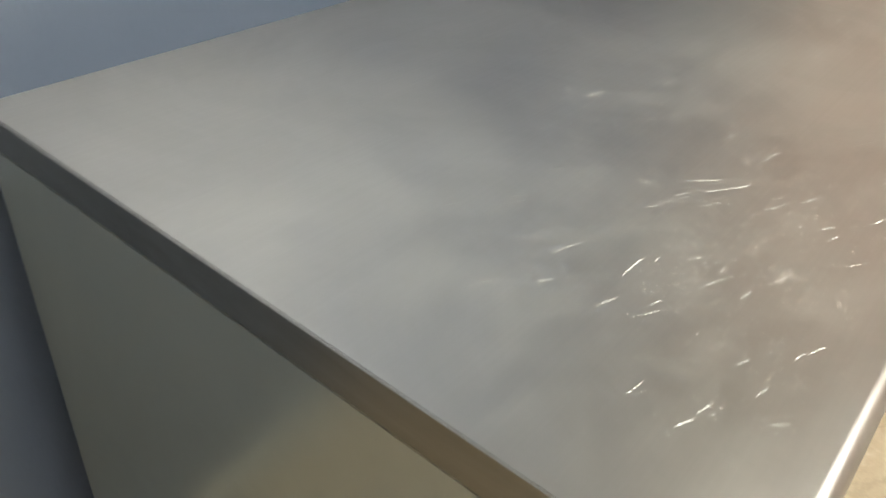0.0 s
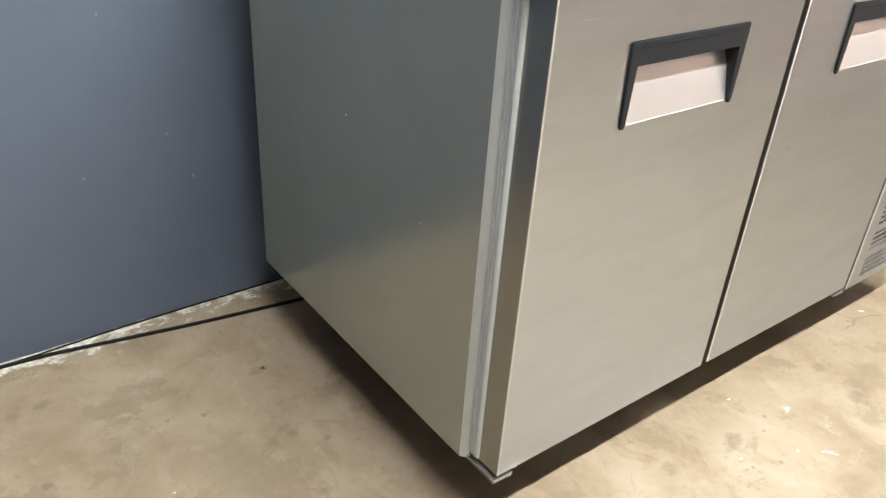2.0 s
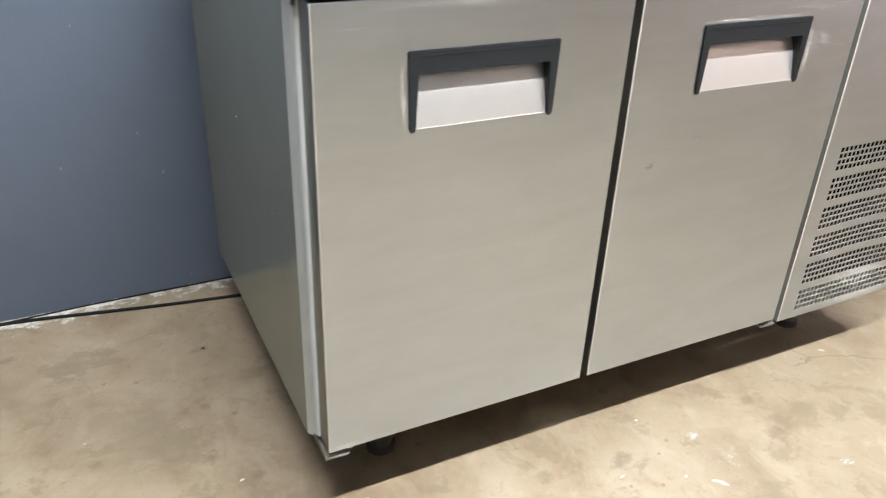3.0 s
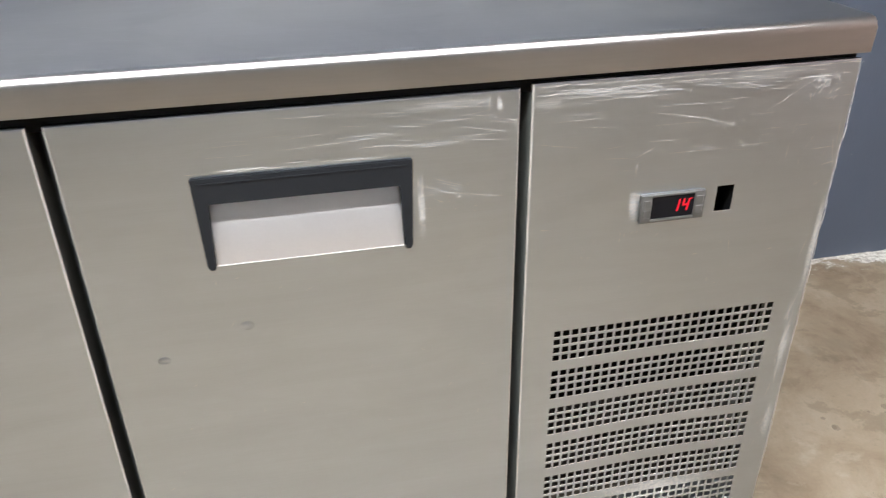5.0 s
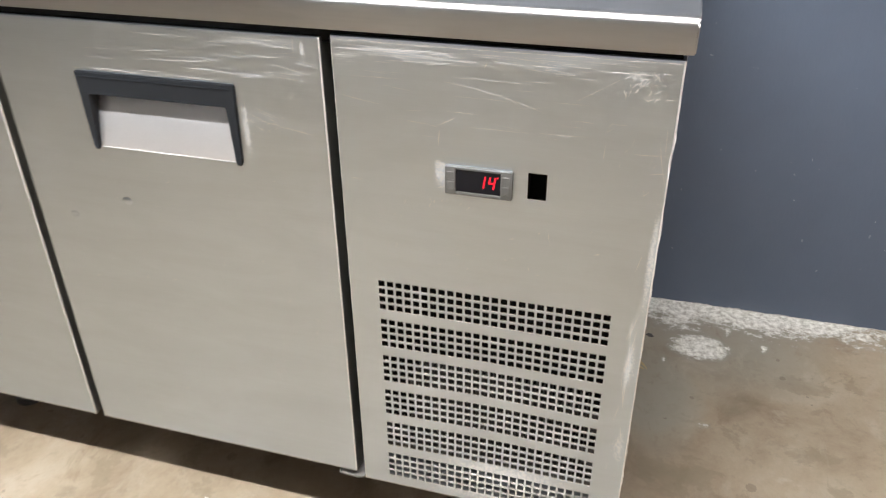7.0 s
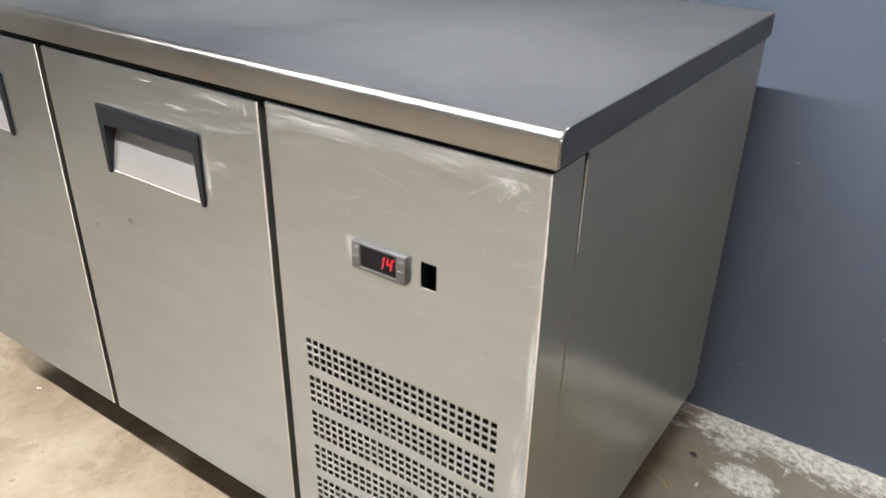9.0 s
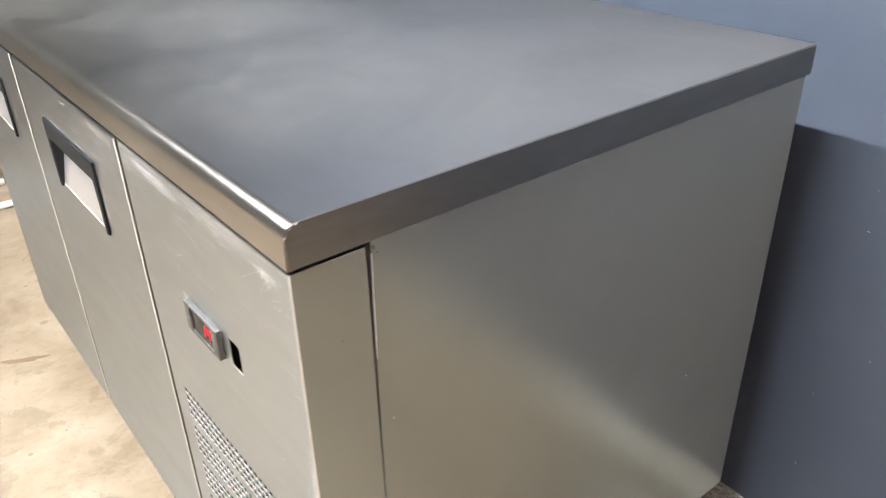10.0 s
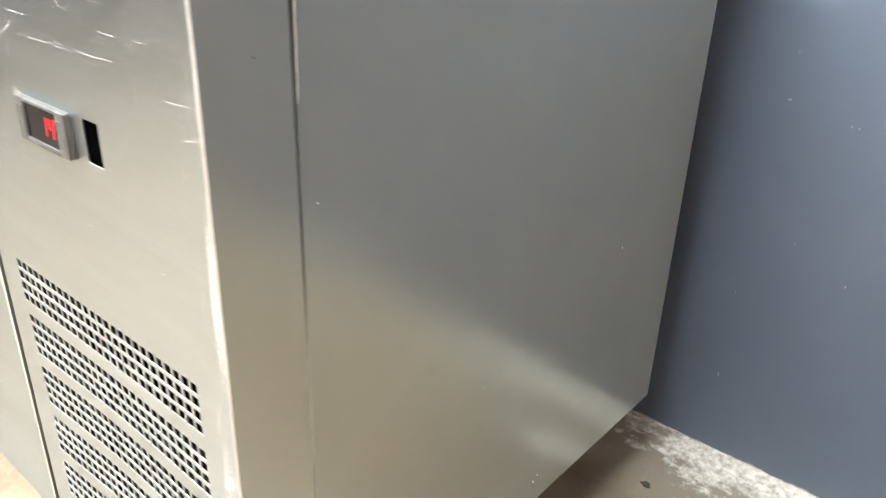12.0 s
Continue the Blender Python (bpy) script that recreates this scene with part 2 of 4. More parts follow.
def concrete():
    m, t, b = material("mottled_concrete", 0.0, 0.6)
    p = place_of(t)
    broad = noise_of(t, p, 1.3, 4.0, 0.6, 0.4)
    blot = noise_of(t, p, 5.0, 8.0, 0.60, 0.5)
    cloud = noise_of(t, p, 17.0, 7.0, 0.60, 0.2)
    grain = noise_of(t, p, 170.0, 4.0, 0.6)
    worn = noise_of(t, place_of(t, (1.0, 1.2, 1.0), (0, 0, 0.5)), 6.5, 9.0, 0.66, 0.3)
    tone = ramp(t, mixed(t, 0.22, blot, cloud), [(0.36, (0.181, 0.135, 0.086)), (0.45, (0.260, 0.202, 0.136)), (0.53, (0.309, 0.247, 0.172)), (0.65, (0.368, 0.304, 0.225))])
    tone = mixed(t, ramp(t, broad, [(0.42, grey(0.0)), (0.64, grey(0.5))]), tone, (0.269, 0.213, 0.145))
    # grey patches with crisp rims where the skin has worn off
    tone = mixed(t, ramp(t, worn, [(0.555, grey(0.0)), (0.585, grey(0.55)), (0.70, grey(0.85))]), tone, (0.204, 0.163, 0.106))
    tone = mixed(t, ramp(t, worn, [(0.30, grey(0.6)), (0.39, grey(0.0))]), tone, (0.437, 0.378, 0.298))
    tone = mixed(t, ramp(t, grain, [(0.35, grey(0.12)), (0.60, grey(0.0))]), tone, (0.187, 0.150, 0.108))
    # greyer concrete in the corner past the counter
    corner_grey = calc(t, "ADD", calc(t, "MULTIPLY", zone(t, ((1.50, 0.80, 0.30, 0.30), (1.40, 0.55, 0.12, 0.25)), "Y"), 0.9), calc(t, "MULTIPLY", calc(t, "SUBTRACT", blot, 0.5), 0.7))
    tone = mixed(t, ramp(t, corner_grey, [(0.05, grey(0.0)), (0.75, grey(0.85))]), tone, (0.250, 0.228, 0.183))
    # milky wisps and soft brown smudges
    wisp = noise_of(t, place_of(t, (1.3, 0.8, 1.0), (0, 0, 0.9)), 9.0, 10.0, 0.68, 0.6)
    tone = mixed(t, ramp(t, wisp, [(0.54, grey(0.0)), (0.66, grey(0.35)), (0.78, grey(0.6))]), tone, (0.390, 0.332, 0.257))
    tone = mixed(t, ramp(t, wisp, [(0.30, grey(0.65)), (0.42, grey(0.0))]), tone, (0.183, 0.135, 0.083))
    # small dark pits of uneven size
    for size, reach, seldom in ((9.0, 0.085, 0.56), (14.0, 0.09, 0.58), (29.0, 0.11, 0.60)):
        v = t.nodes.new("ShaderNodeTexVoronoi")
        v.inputs["Scale"].default_value = size
        t.links.new(p, v.inputs["Vector"])
        rough_rim = calc(t, "ADD", v.outputs["Distance"], calc(t, "MULTIPLY", calc(t, "SUBTRACT", cloud, 0.5), 0.25))
        hole = calc(t, "MULTIPLY", calc(t, "LESS_THAN", rough_rim, reach), calc(t, "GREATER_THAN", blot, seldom))
        tone = mixed(t, calc(t, "MULTIPLY", hole, 0.45), tone, (0.117, 0.089, 0.059))
    # brown smudges trodden into the floor, and a few broad dull patches
    smudge = calc(t, "ADD", calc(t, "MULTIPLY", zone(t, ((-0.13, 0.40, 0.016, 0.013), (-0.08, 0.36, 0.010, 0.008), (-0.11, 0.49, 0.010, 0.008), (-0.09, 0.60, 0.012, 0.010), (-0.52, 0.51, 0.014, 0.011), (-0.34, 0.32, 0.020, 0.016), (-0.48, 0.72, 0.022, 0.018), (-0.53, 0.71, 0.018, 0.014), (-0.15, 0.25, 0.022, 0.018), (-0.18, 0.15, 0.025, 0.020), (-0.49, 0.31, 0.020, 0.016), (-0.08, 0.18, 0.018, 0.014), (0.55, -0.06, 0.030, 0.024), (0.39, -0.04, 0.025, 0.020), (0.88, -0.13, 0.030, 0.024), (1.16, -0.10, 0.012, 0.010), (0.90, -0.03, 0.020, 0.016), (-0.11, 0.60, 0.020, 0.016), (1.87, 0.47, 0.030, 0.024),), "Y"), 0.55), calc(t, "MULTIPLY", calc(t, "SUBTRACT", noise_of(t, p, 42.0, 6.0, 0.65), 0.5), 1.6))
    tone = mixed(t, ramp(t, smudge, [(0.10, grey(0.0)), (0.60, grey(0.62))]), tone, (0.150, 0.120, 0.080))
    dull_patch = calc(t, "ADD", calc(t, "MULTIPLY", zone(t, ((-0.24, 0.32, 0.075, 0.060), (-0.25, 0.40, 0.070, 0.056), (1.92, 0.52, 0.045, 0.036), (1.56, 0.52, 0.050, 0.040),), "Y"), 0.5), calc(t, "MULTIPLY", calc(t, "SUBTRACT", cloud, 0.5), 1.0))
    tone = mixed(t, ramp(t, dull_patch, [(0.02, grey(0.0)), (0.55, grey(0.6))]), tone, (0.215, 0.178, 0.122))
    # hairline cracks
    v = t.nodes.new("ShaderNodeTexVoronoi")
    v.feature = "DISTANCE_TO_EDGE"
    v.inputs["Scale"].default_value = 2.1
    bent = t.nodes.new("ShaderNodeMixRGB")
    bent.blend_type = "ADD"
    bent.inputs["Fac"].default_value = 0.12
    t.links.new(p, bent.inputs[1])
    n = t.nodes.new("ShaderNodeTexNoise")
    n.inputs["Scale"].default_value = 7.0
    n.inputs["Detail"].default_value = 6.0
    t.links.new(p, n.inputs["Vector"])
    t.links.new(n.outputs["Color"], bent.inputs[2])
    t.links.new(bent.outputs[0], v.inputs["Vector"])
    crack = calc(t, "MULTIPLY", calc(t, "LESS_THAN", v.outputs["Distance"], 0.004), calc(t, "GREATER_THAN", broad, 0.60))
    tone = mixed(t, calc(t, "MULTIPLY", crack, 0.55), tone, (0.156, 0.120, 0.082))
    # paint spilt along the foot of the wall, and a few dried blots
    co = t.nodes.new("ShaderNodeSeparateXYZ")
    t.links.new(p, co.inputs[0])
    rag = noise_of(t, place_of(t, (1.0, 1.5, 1.0)), 21.0, 12.0, 0.72, 0.15)
    patchy = noise_of(t, p, 3.6, 3.0)
    start = calc(t, "SUBTRACT", 0.825, calc(t, "MULTIPLY", calc(t, "MULTIPLY", calc(t, "SUBTRACT", co.outputs["X"], 1.335), 14.0, True), 0.075))
    near = calc(t, "MULTIPLY", calc(t, "SUBTRACT", co.outputs["Y"], start), 3.2)
    near = calc(t, "SUBTRACT", near, calc(t, "MULTIPLY", calc(t, "MULTIPLY", calc(t, "SUBTRACT", co.outputs["X"], 1.62), 4.0, True), 0.22))
    spilt = calc(t, "ADD", rag, calc(t, "MAXIMUM", near, -0.25))
    spilt = calc(t, "ADD", spilt, calc(t, "MULTIPLY", calc(t, "SUBTRACT", patchy, 0.5), 0.6))
    for x, y, rx, ry, much in ((1.490, 0.707, 0.032, 0.024, 0.62), (1.555, 0.79, 0.016, 0.034, 0.25), (1.63, 0.735, 0.012, 0.03, 0.22), (1.316, 0.802, 0.030, 0.012, 0.30), (1.375, 0.822, 0.040, 0.016, 0.30), (1.425, 0.80, 0.022, 0.010, 0.26), (1.28, 0.815, 0.014, 0.010, 0.28), (1.64, 0.80, 0.06, 0.03, 0.20), (1.415, 0.64, 0.008, 0.02, 0.25),
                              (0.721, -0.068, 0.022, 0.016, 0.28), (0.76, -0.14, 0.09, 0.05, 0.09), (0.95, -0.25, 0.07, 0.05, 0.09), (1.50, 0.45, 0.06, 0.04, 0.09)):
        dx = calc(t, "DIVIDE", calc(t, "SUBTRACT", co.outputs["X"], x), rx)
        dy = calc(t, "DIVIDE", calc(t, "SUBTRACT", co.outputs["Y"], y), ry)
        r = calc(t, "SQRT", calc(t, "ADD", calc(t, "MULTIPLY", dx, dx), calc(t, "MULTIPLY", dy, dy)))
        spilt = calc(t, "MAXIMUM", spilt, calc(t, "ADD", calc(t, "MULTIPLY", r, -0.25), calc(t, "ADD", calc(t, "MULTIPLY", rag, 0.9), much)))
    mask = ramp(t, calc(t, "ADD", spilt, calc(t, "MULTIPLY", calc(t, "SUBTRACT", noise_of(t, p, 120.0, 6.0, 0.7), 0.5), 0.22)), [(0.58, grey(0.0)), (0.63, grey(0.6)), (0.70, grey(1.0))])
    halo = ramp(t, spilt, [(0.50, grey(0.0)), (0.62, grey(0.55))])
    tone = mixed(t, halo, tone, (0.272, 0.255, 0.215))
    flaky = noise_of(t, p, 75.0, 8.0, 0.7)
    tone = mixed(t, mask, tone, mixed(t, ramp(t, flaky, [(0.38, grey(0.0)), (0.58, grey(1.0))]), (0.380, 0.357, 0.305), (0.790, 0.770, 0.715)))
    t.links.new(tone, b.inputs["Base Color"])
    t.links.new(calc(t, "ADD", calc(t, "MULTIPLY", cloud, 0.35), 0.40), b.inputs["Roughness"])
    bumped(t, b, mixed(t, 0.5, mixed(t, 0.3, cloud, grain), mask), 0.30, 0.003)
    return m


WALL = wall_paint()
FLOOR = concrete()

# ---- mesh helpers ----


def box(bm, x0, x1, y0, y1, z0, z1):
    vs = [bm.verts.new((x, y, z)) for x in (x0, x1) for y in (y0, y1) for z in (z0, z1)]
    for q in ((0, 1, 3, 2), (4, 6, 7, 5), (0, 4, 5, 1), (2, 3, 7, 6), (0, 2, 6, 4), (1, 5, 7, 3)):
        bm.faces.new([vs[i] for i in q])
    return vs


def rounded_box(bm, x0, x1, y0, y1, z0, z1, r, seg=3):
    vs = box(bm, x0, x1, y0, y1, z0, z1)
    edges = {e for v in vs for e in v.link_edges}
    bmesh.ops.bevel(bm, geom=list(edges), offset=r, segments=seg, affect="EDGES", profile=0.5)


def prism(bm, outline, axis, a, b):
    """A closed outline of (u, v) pairs drawn out from a to b along an axis."""
    def at(u, v, w):
        return {"x": (w, u, v), "y": (u, w, v), "z": (u, v, w)}[axis]
    lo = [bm.verts.new(at(u, v, a)) for u, v in outline]
    hi = [bm.verts.new(at(u, v, b)) for u, v in outline]
    n = len(outline)
    bm.faces.new(lo[::-1])
    bm.faces.new(hi)
    for i in range(n):
        bm.faces.new((lo[i], lo[(i + 1) % n], hi[(i + 1) % n], hi[i]))


def turned(bm, x, y, rings, seg=28):
    """A round upright body from (radius, z) rings."""
    loops = [[bm.verts.new((x + r * math.cos(2 * math.pi * i / seg), y + r * math.sin(2 * math.pi * i / seg), z)) for i in range(seg)] for r, z in rings]
    for a, b in zip(loops, loops[1:]):
        for i in range(seg):
            bm.faces.new((a[i], a[(i + 1) % seg], b[(i + 1) % seg], b[i]))
    bm.faces.new(loops[0][::-1])
    bm.faces.new(loops[-1])


def pierced_sheet(bm, xs, zs, is_hole, front, back, rim):
    """A front sheet in the plane y = front over a grid of lines, open where is_hole(column, row); the outermost lines fall back
    by rim as a folded edge, the sides run to y = back."""
    nx, nz = len(xs), len(zs)

    def fall(i, j):
        return rim if i in (0, nx - 1) or j == 0 else 0.3 * rim if j == nz - 1 else 0.0
    grid = [[bm.verts.new((x, front + fall(i, j), z)) for j, z in enumerate(zs)] for i, x in enumerate(xs)]
    inner = {}

    def behind(i, j):
        if (i, j) not in inner:
            inner[i, j] = bm.verts.new((xs[i], front + 0.0010, zs[j]))
        return inner[i, j]
    for i in range(nx - 1):
        for j in range(nz - 1):
            a, b, c, d = grid[i][j], grid[i + 1][j], grid[i + 1][j + 1], grid[i][j + 1]
            if not is_hole(i, j):
                f = bm.faces.new((a, b, c, d))
                f.material_index = 1 if i in (0, nx - 2) or j == 0 else 0
                continue
            for (i0, j0), (i1, j1), (ni, nj) in (((i, j), (i + 1, j), (i, j - 1)), ((i + 1, j), (i + 1, j + 1), (i + 1, j)),
                                                 ((i + 1, j + 1), (i, j + 1), (i, j + 1)), ((i, j + 1), (i, j), (i - 1, j))):
                if not is_hole(ni, nj):
                    # lower hole walls take the pale edge steel as a painted lit line
                    bm.faces.new((grid[i0][j0], behind(i0, j0), behind(i1, j1), grid[i1][j1])).material_index = 1 if nj < j else 0
    border = [(i, 0) for i in range(nx)] + [(nx - 1, j) for j in range(1, nz)] + [(i, nz - 1) for i in range(nx - 2, -1, -1)] + [(0, j) for j in range(nz - 2, 0, -1)]
    rear = [bm.verts.new((xs[i], back, zs[j])) for i, j in border]
    n = len(border)
    for k in range(n):
        (i0, j0), (i1, j1) = border[k], border[(k + 1) % n]
        f = bm.faces.new((grid[i0][j0], rear[k], rear[(k + 1) % n], grid[i1][j1]))
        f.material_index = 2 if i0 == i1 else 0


def finish(bm, name, mat, smooth=35.0):
    bmesh.ops.recalc_face_normals(bm, faces=bm.faces)
    me = bpy.data.meshes.new(name)
    bm.to_mesh(me)
    bm.free()
    me.materials.append(mat)
    if smooth:
        me.shade_smooth()
        me.set_sharp_from_angle(angle=radians(smooth))
    return me


def part(name, bm, mat, parent, label="", smooth=35.0):
    ob = new(name, finish(bm, name, mat, smooth))
    ob.parent = parent
    return tagged(ob, label) if label else ob


def thing(name, bm, mat, label, category, group="", kind="", smooth=35.0):
    return tagged(new(name, finish(bm, name, mat, smooth)), label, category, group, kind)


# ---- the room ----
WALL_Y = 0.885
ROOM_TOP = 3.25
WEST, EAST, SOUTH = -3.9, 3.3, -4.2
bm = bmesh.new()
box(bm, WEST - 0.2, EAST + 0.2, SOUTH - 0.2, WALL_Y + 0.2, -0.15, 0.0)
thing("floor", bm, FLOOR, "mottled beige concrete floor with stains and pits", "floor", kind="structure")
bm = bmesh.new()
box(bm, WEST - 0.2, EAST + 0.2, WALL_Y, WALL_Y + 0.2, 0.0, ROOM_TOP)
thing("wall_north", bm, WALL, "slate blue painted wall with small chips", "wall", kind="structure")
for name, mat, spans in (("wall_south", ROOM_WALL, (WEST, EAST, SOUTH - 0.2, SOUTH)), ("wall_west", ROOM_WALL, (WEST - 0.2, WEST, SOUTH - 0.2, WALL_Y)),
                         ("wall_east", WARM_WALL, (EAST, EAST + 0.2, SOUTH - 0.2, WALL_Y))):
    bm = bmesh.new()
    box(bm, *spans, 0.0, ROOM_TOP)
    thing(name, bm, mat, "plain painted wall out of view that closes the room", "wall", kind="structure")
bm = bmesh.new()
box(bm, WEST - 0.2, EAST + 0.2, SOUTH - 0.2, WALL_Y + 0.2, ROOM_TOP, ROOM_TOP + 0.15)
thing("ceiling", bm, CEILING, "plain dark ceiling out of view", "ceiling", kind="structure")



def strip_lamp(x, y, z, length):
    """A bare fluorescent tube under a narrow white batten."""
    lamp = new("strip_lamp")
    tagged(lamp, "bare fluorescent tube on a narrow white batten", "lamp", "row of ceiling lamps")
    lamp.location = (x, y, z)
    h = length / 2
    bm = bmesh.new()
    prism(bm, [(0.016 * math.cos(a), 0.016 * math.sin(a)) for a in [2 * math.pi * k / 12 for k in range(12)]], "x", -h, h)
    part("tube", bm, TUBE, lamp)
    bm = bmesh.new()
    box(bm, -h - 0.03, h + 0.03, -0.022, 0.022, 0.035, 0.075)
    for xa in (-h - 0.03, h + 0.002):
        box(bm, xa, xa + 0.028, -0.016, 0.016, -0.018, 0.035)
    for xa in (-0.7 * h, 0.7 * h):
        box(bm, xa - 0.004, xa + 0.004, -0.004, 0.004, 0.075, ROOM_TOP - z)
    part("batten", bm, LAMP_WHITE, lamp)


for lamp_x in (-0.43, 0.52, 1.47):
    strip_lamp(lamp_x, -1.11, 2.90, 0.90)

# ---- the refrigerated counter ----
X0, X1 = -0.012, 1.351
Y_BODY, Y_BACK = 0.066, 0.735
Z_LOW, Z_TOP, Z_SLAB = 0.158, 0.9025, 0.8640
DOOR_LOW, DOOR_HIGH = 0.172, 0.8530

counter = new("refrigerated_counter")
tagged(counter, "scratched stainless steel two-door refrigerated counter on short legs", "refrigerator")

# worktop: folded sheet with a rounded front nose
bm = bmesh.new()
R = 0.013
outline = [(Y_BACK + 0.002, Z_TOP), (Y_BACK + 0.002, Z_SLAB), (-0.003, Z_SLAB)]
outline += [(-0.003 + R - R * math.cos(a), Z_TOP - R + R * math.sin(a)) for a in [radians(d) for d in range(0, 91, 10)]]
prism(bm, outline, "x", X0 - 0.0004, X1 + 0.007)
side_edges = [e for e in bm.edges if abs(e.verts[0].co.x - e.verts[1].co.x) < 1e-6]
bmesh.ops.bevel(bm, geom=side_edges, offset=0.0016, segments=2, affect="EDGES")
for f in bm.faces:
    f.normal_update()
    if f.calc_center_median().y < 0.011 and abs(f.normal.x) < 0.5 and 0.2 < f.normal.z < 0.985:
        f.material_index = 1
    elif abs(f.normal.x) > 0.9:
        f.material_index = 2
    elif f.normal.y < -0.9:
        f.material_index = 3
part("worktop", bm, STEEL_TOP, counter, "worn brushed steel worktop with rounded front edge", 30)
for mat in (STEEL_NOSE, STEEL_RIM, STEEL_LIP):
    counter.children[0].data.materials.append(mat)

# black box that paints the shade in the joint below the worktop
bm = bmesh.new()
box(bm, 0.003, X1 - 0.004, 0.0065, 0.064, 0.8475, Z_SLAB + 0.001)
part("worktop_seal", bm, HOLLOW, counter, "black fill for the shaded joint below the worktop")
# side, back and bottom sheets
bm = bmesh.new()
box(bm, X0, X0 + 0.02, Y_BODY + 0.008, Y_BACK, Z_LOW, Z_SLAB)
part("side_panel", bm, STEEL_SIDE, counter)
# the joint beside the machine panel opens towards its top
SEAM = [(0.0704, Z_LOW), (0.0708, 0.40), (0.0715, 0.74), (0.0734, 0.852), (0.0736, Z_SLAB)]
bm = bmesh.new()
prism(bm, [(y + 0.0007, z) for y, z in SEAM] + [(Y_BACK, Z_SLAB), (Y_BACK, Z_LOW)], "x", X1 - 0.02, X1 + 0.0008)
part("side_panel", bm, STEEL_SIDE, counter)
bm = bmesh.new()
prism(bm, SEAM + [(y + 0.0007, z) for y, z in SEAM[::-1]], "x", X1 - 0.012, X1 + 0.0010)
part("panel_fold", bm, STEEL_SIDE, counter, "folded sheet edge inside the joint")
# thin pale strip that paints the bright reflection at the joint's top
bm = bmesh.new()
prism(bm, [(0.0716, 0.745), (0.0733, 0.850), (0.0743, 0.850), (0.0726, 0.752)], "x", X1 + 0.0006, X1 + 0.0015)
part("filler_streak", bm, STEEL_EDGE, counter, "pale streak for the reflection along the top of the joint")
# black strip added as the shade deep in the side joint
bm = bmesh.new()
box(bm, X1 - 0.012, X1 - 0.009, 0.066, 0.0710, Z_LOW + 0.004, Z_SLAB)
part("joint_seal", bm, HOLLOW, counter)
bm = bmesh.new()
box(bm, X0 + 0.02, X1 - 0.02, Y_BACK - 0.02, Y_BACK, Z_LOW, Z_SLAB)
part("back_panel", bm, UNDERSIDE, counter)
bm = bmesh.new()
box(bm, X0 + 0.02, X1 - 0.02, Y_BODY + 0.01, Y_BACK - 0.02, Z_LOW, Z_LOW + 0.02)
part("bottom_panel", bm, UNDERSIDE, counter)
# front of the cold box behind the doors, blackened as shade in the gaps
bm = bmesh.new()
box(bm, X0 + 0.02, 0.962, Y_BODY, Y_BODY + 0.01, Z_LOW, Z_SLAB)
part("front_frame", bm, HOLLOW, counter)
# folded front edge of the hinge side
bm = bmesh.new()
prism(bm, [(X0, 0.0738), (X0 + 0.0005, 0.0725), (X0 + 0.0085, 0.0625), (X0 + 0.011, 0.0622), (X0 + 0.0195, 0.0738)], "z", Z_LOW + 0.001, Z_SLAB - 0.001)
part("edge_strip", bm, STEEL_STRIP, counter, "light folded steel edge strip beside the door")
# inside of the machine bay; a black sheet stands for its unlit depth
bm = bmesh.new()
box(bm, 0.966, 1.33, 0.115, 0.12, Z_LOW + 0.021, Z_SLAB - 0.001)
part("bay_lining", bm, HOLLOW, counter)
bm = bmesh.new()
for k in range(44):
    x = 1.03 + 0.006 * k
    box(bm, x, x + 0.0012, 0.060, 0.105, 0.185, 0.335)
for k in range(4):
    box(bm, 1.02, 1.31, 0.070, 0.078, 0.205 + 0.034 * k, 0.212 + 0.034 * k)
part("condenser", bm, FIN, counter, "dusty condenser fins behind the grille")["kind"] = "stuff"


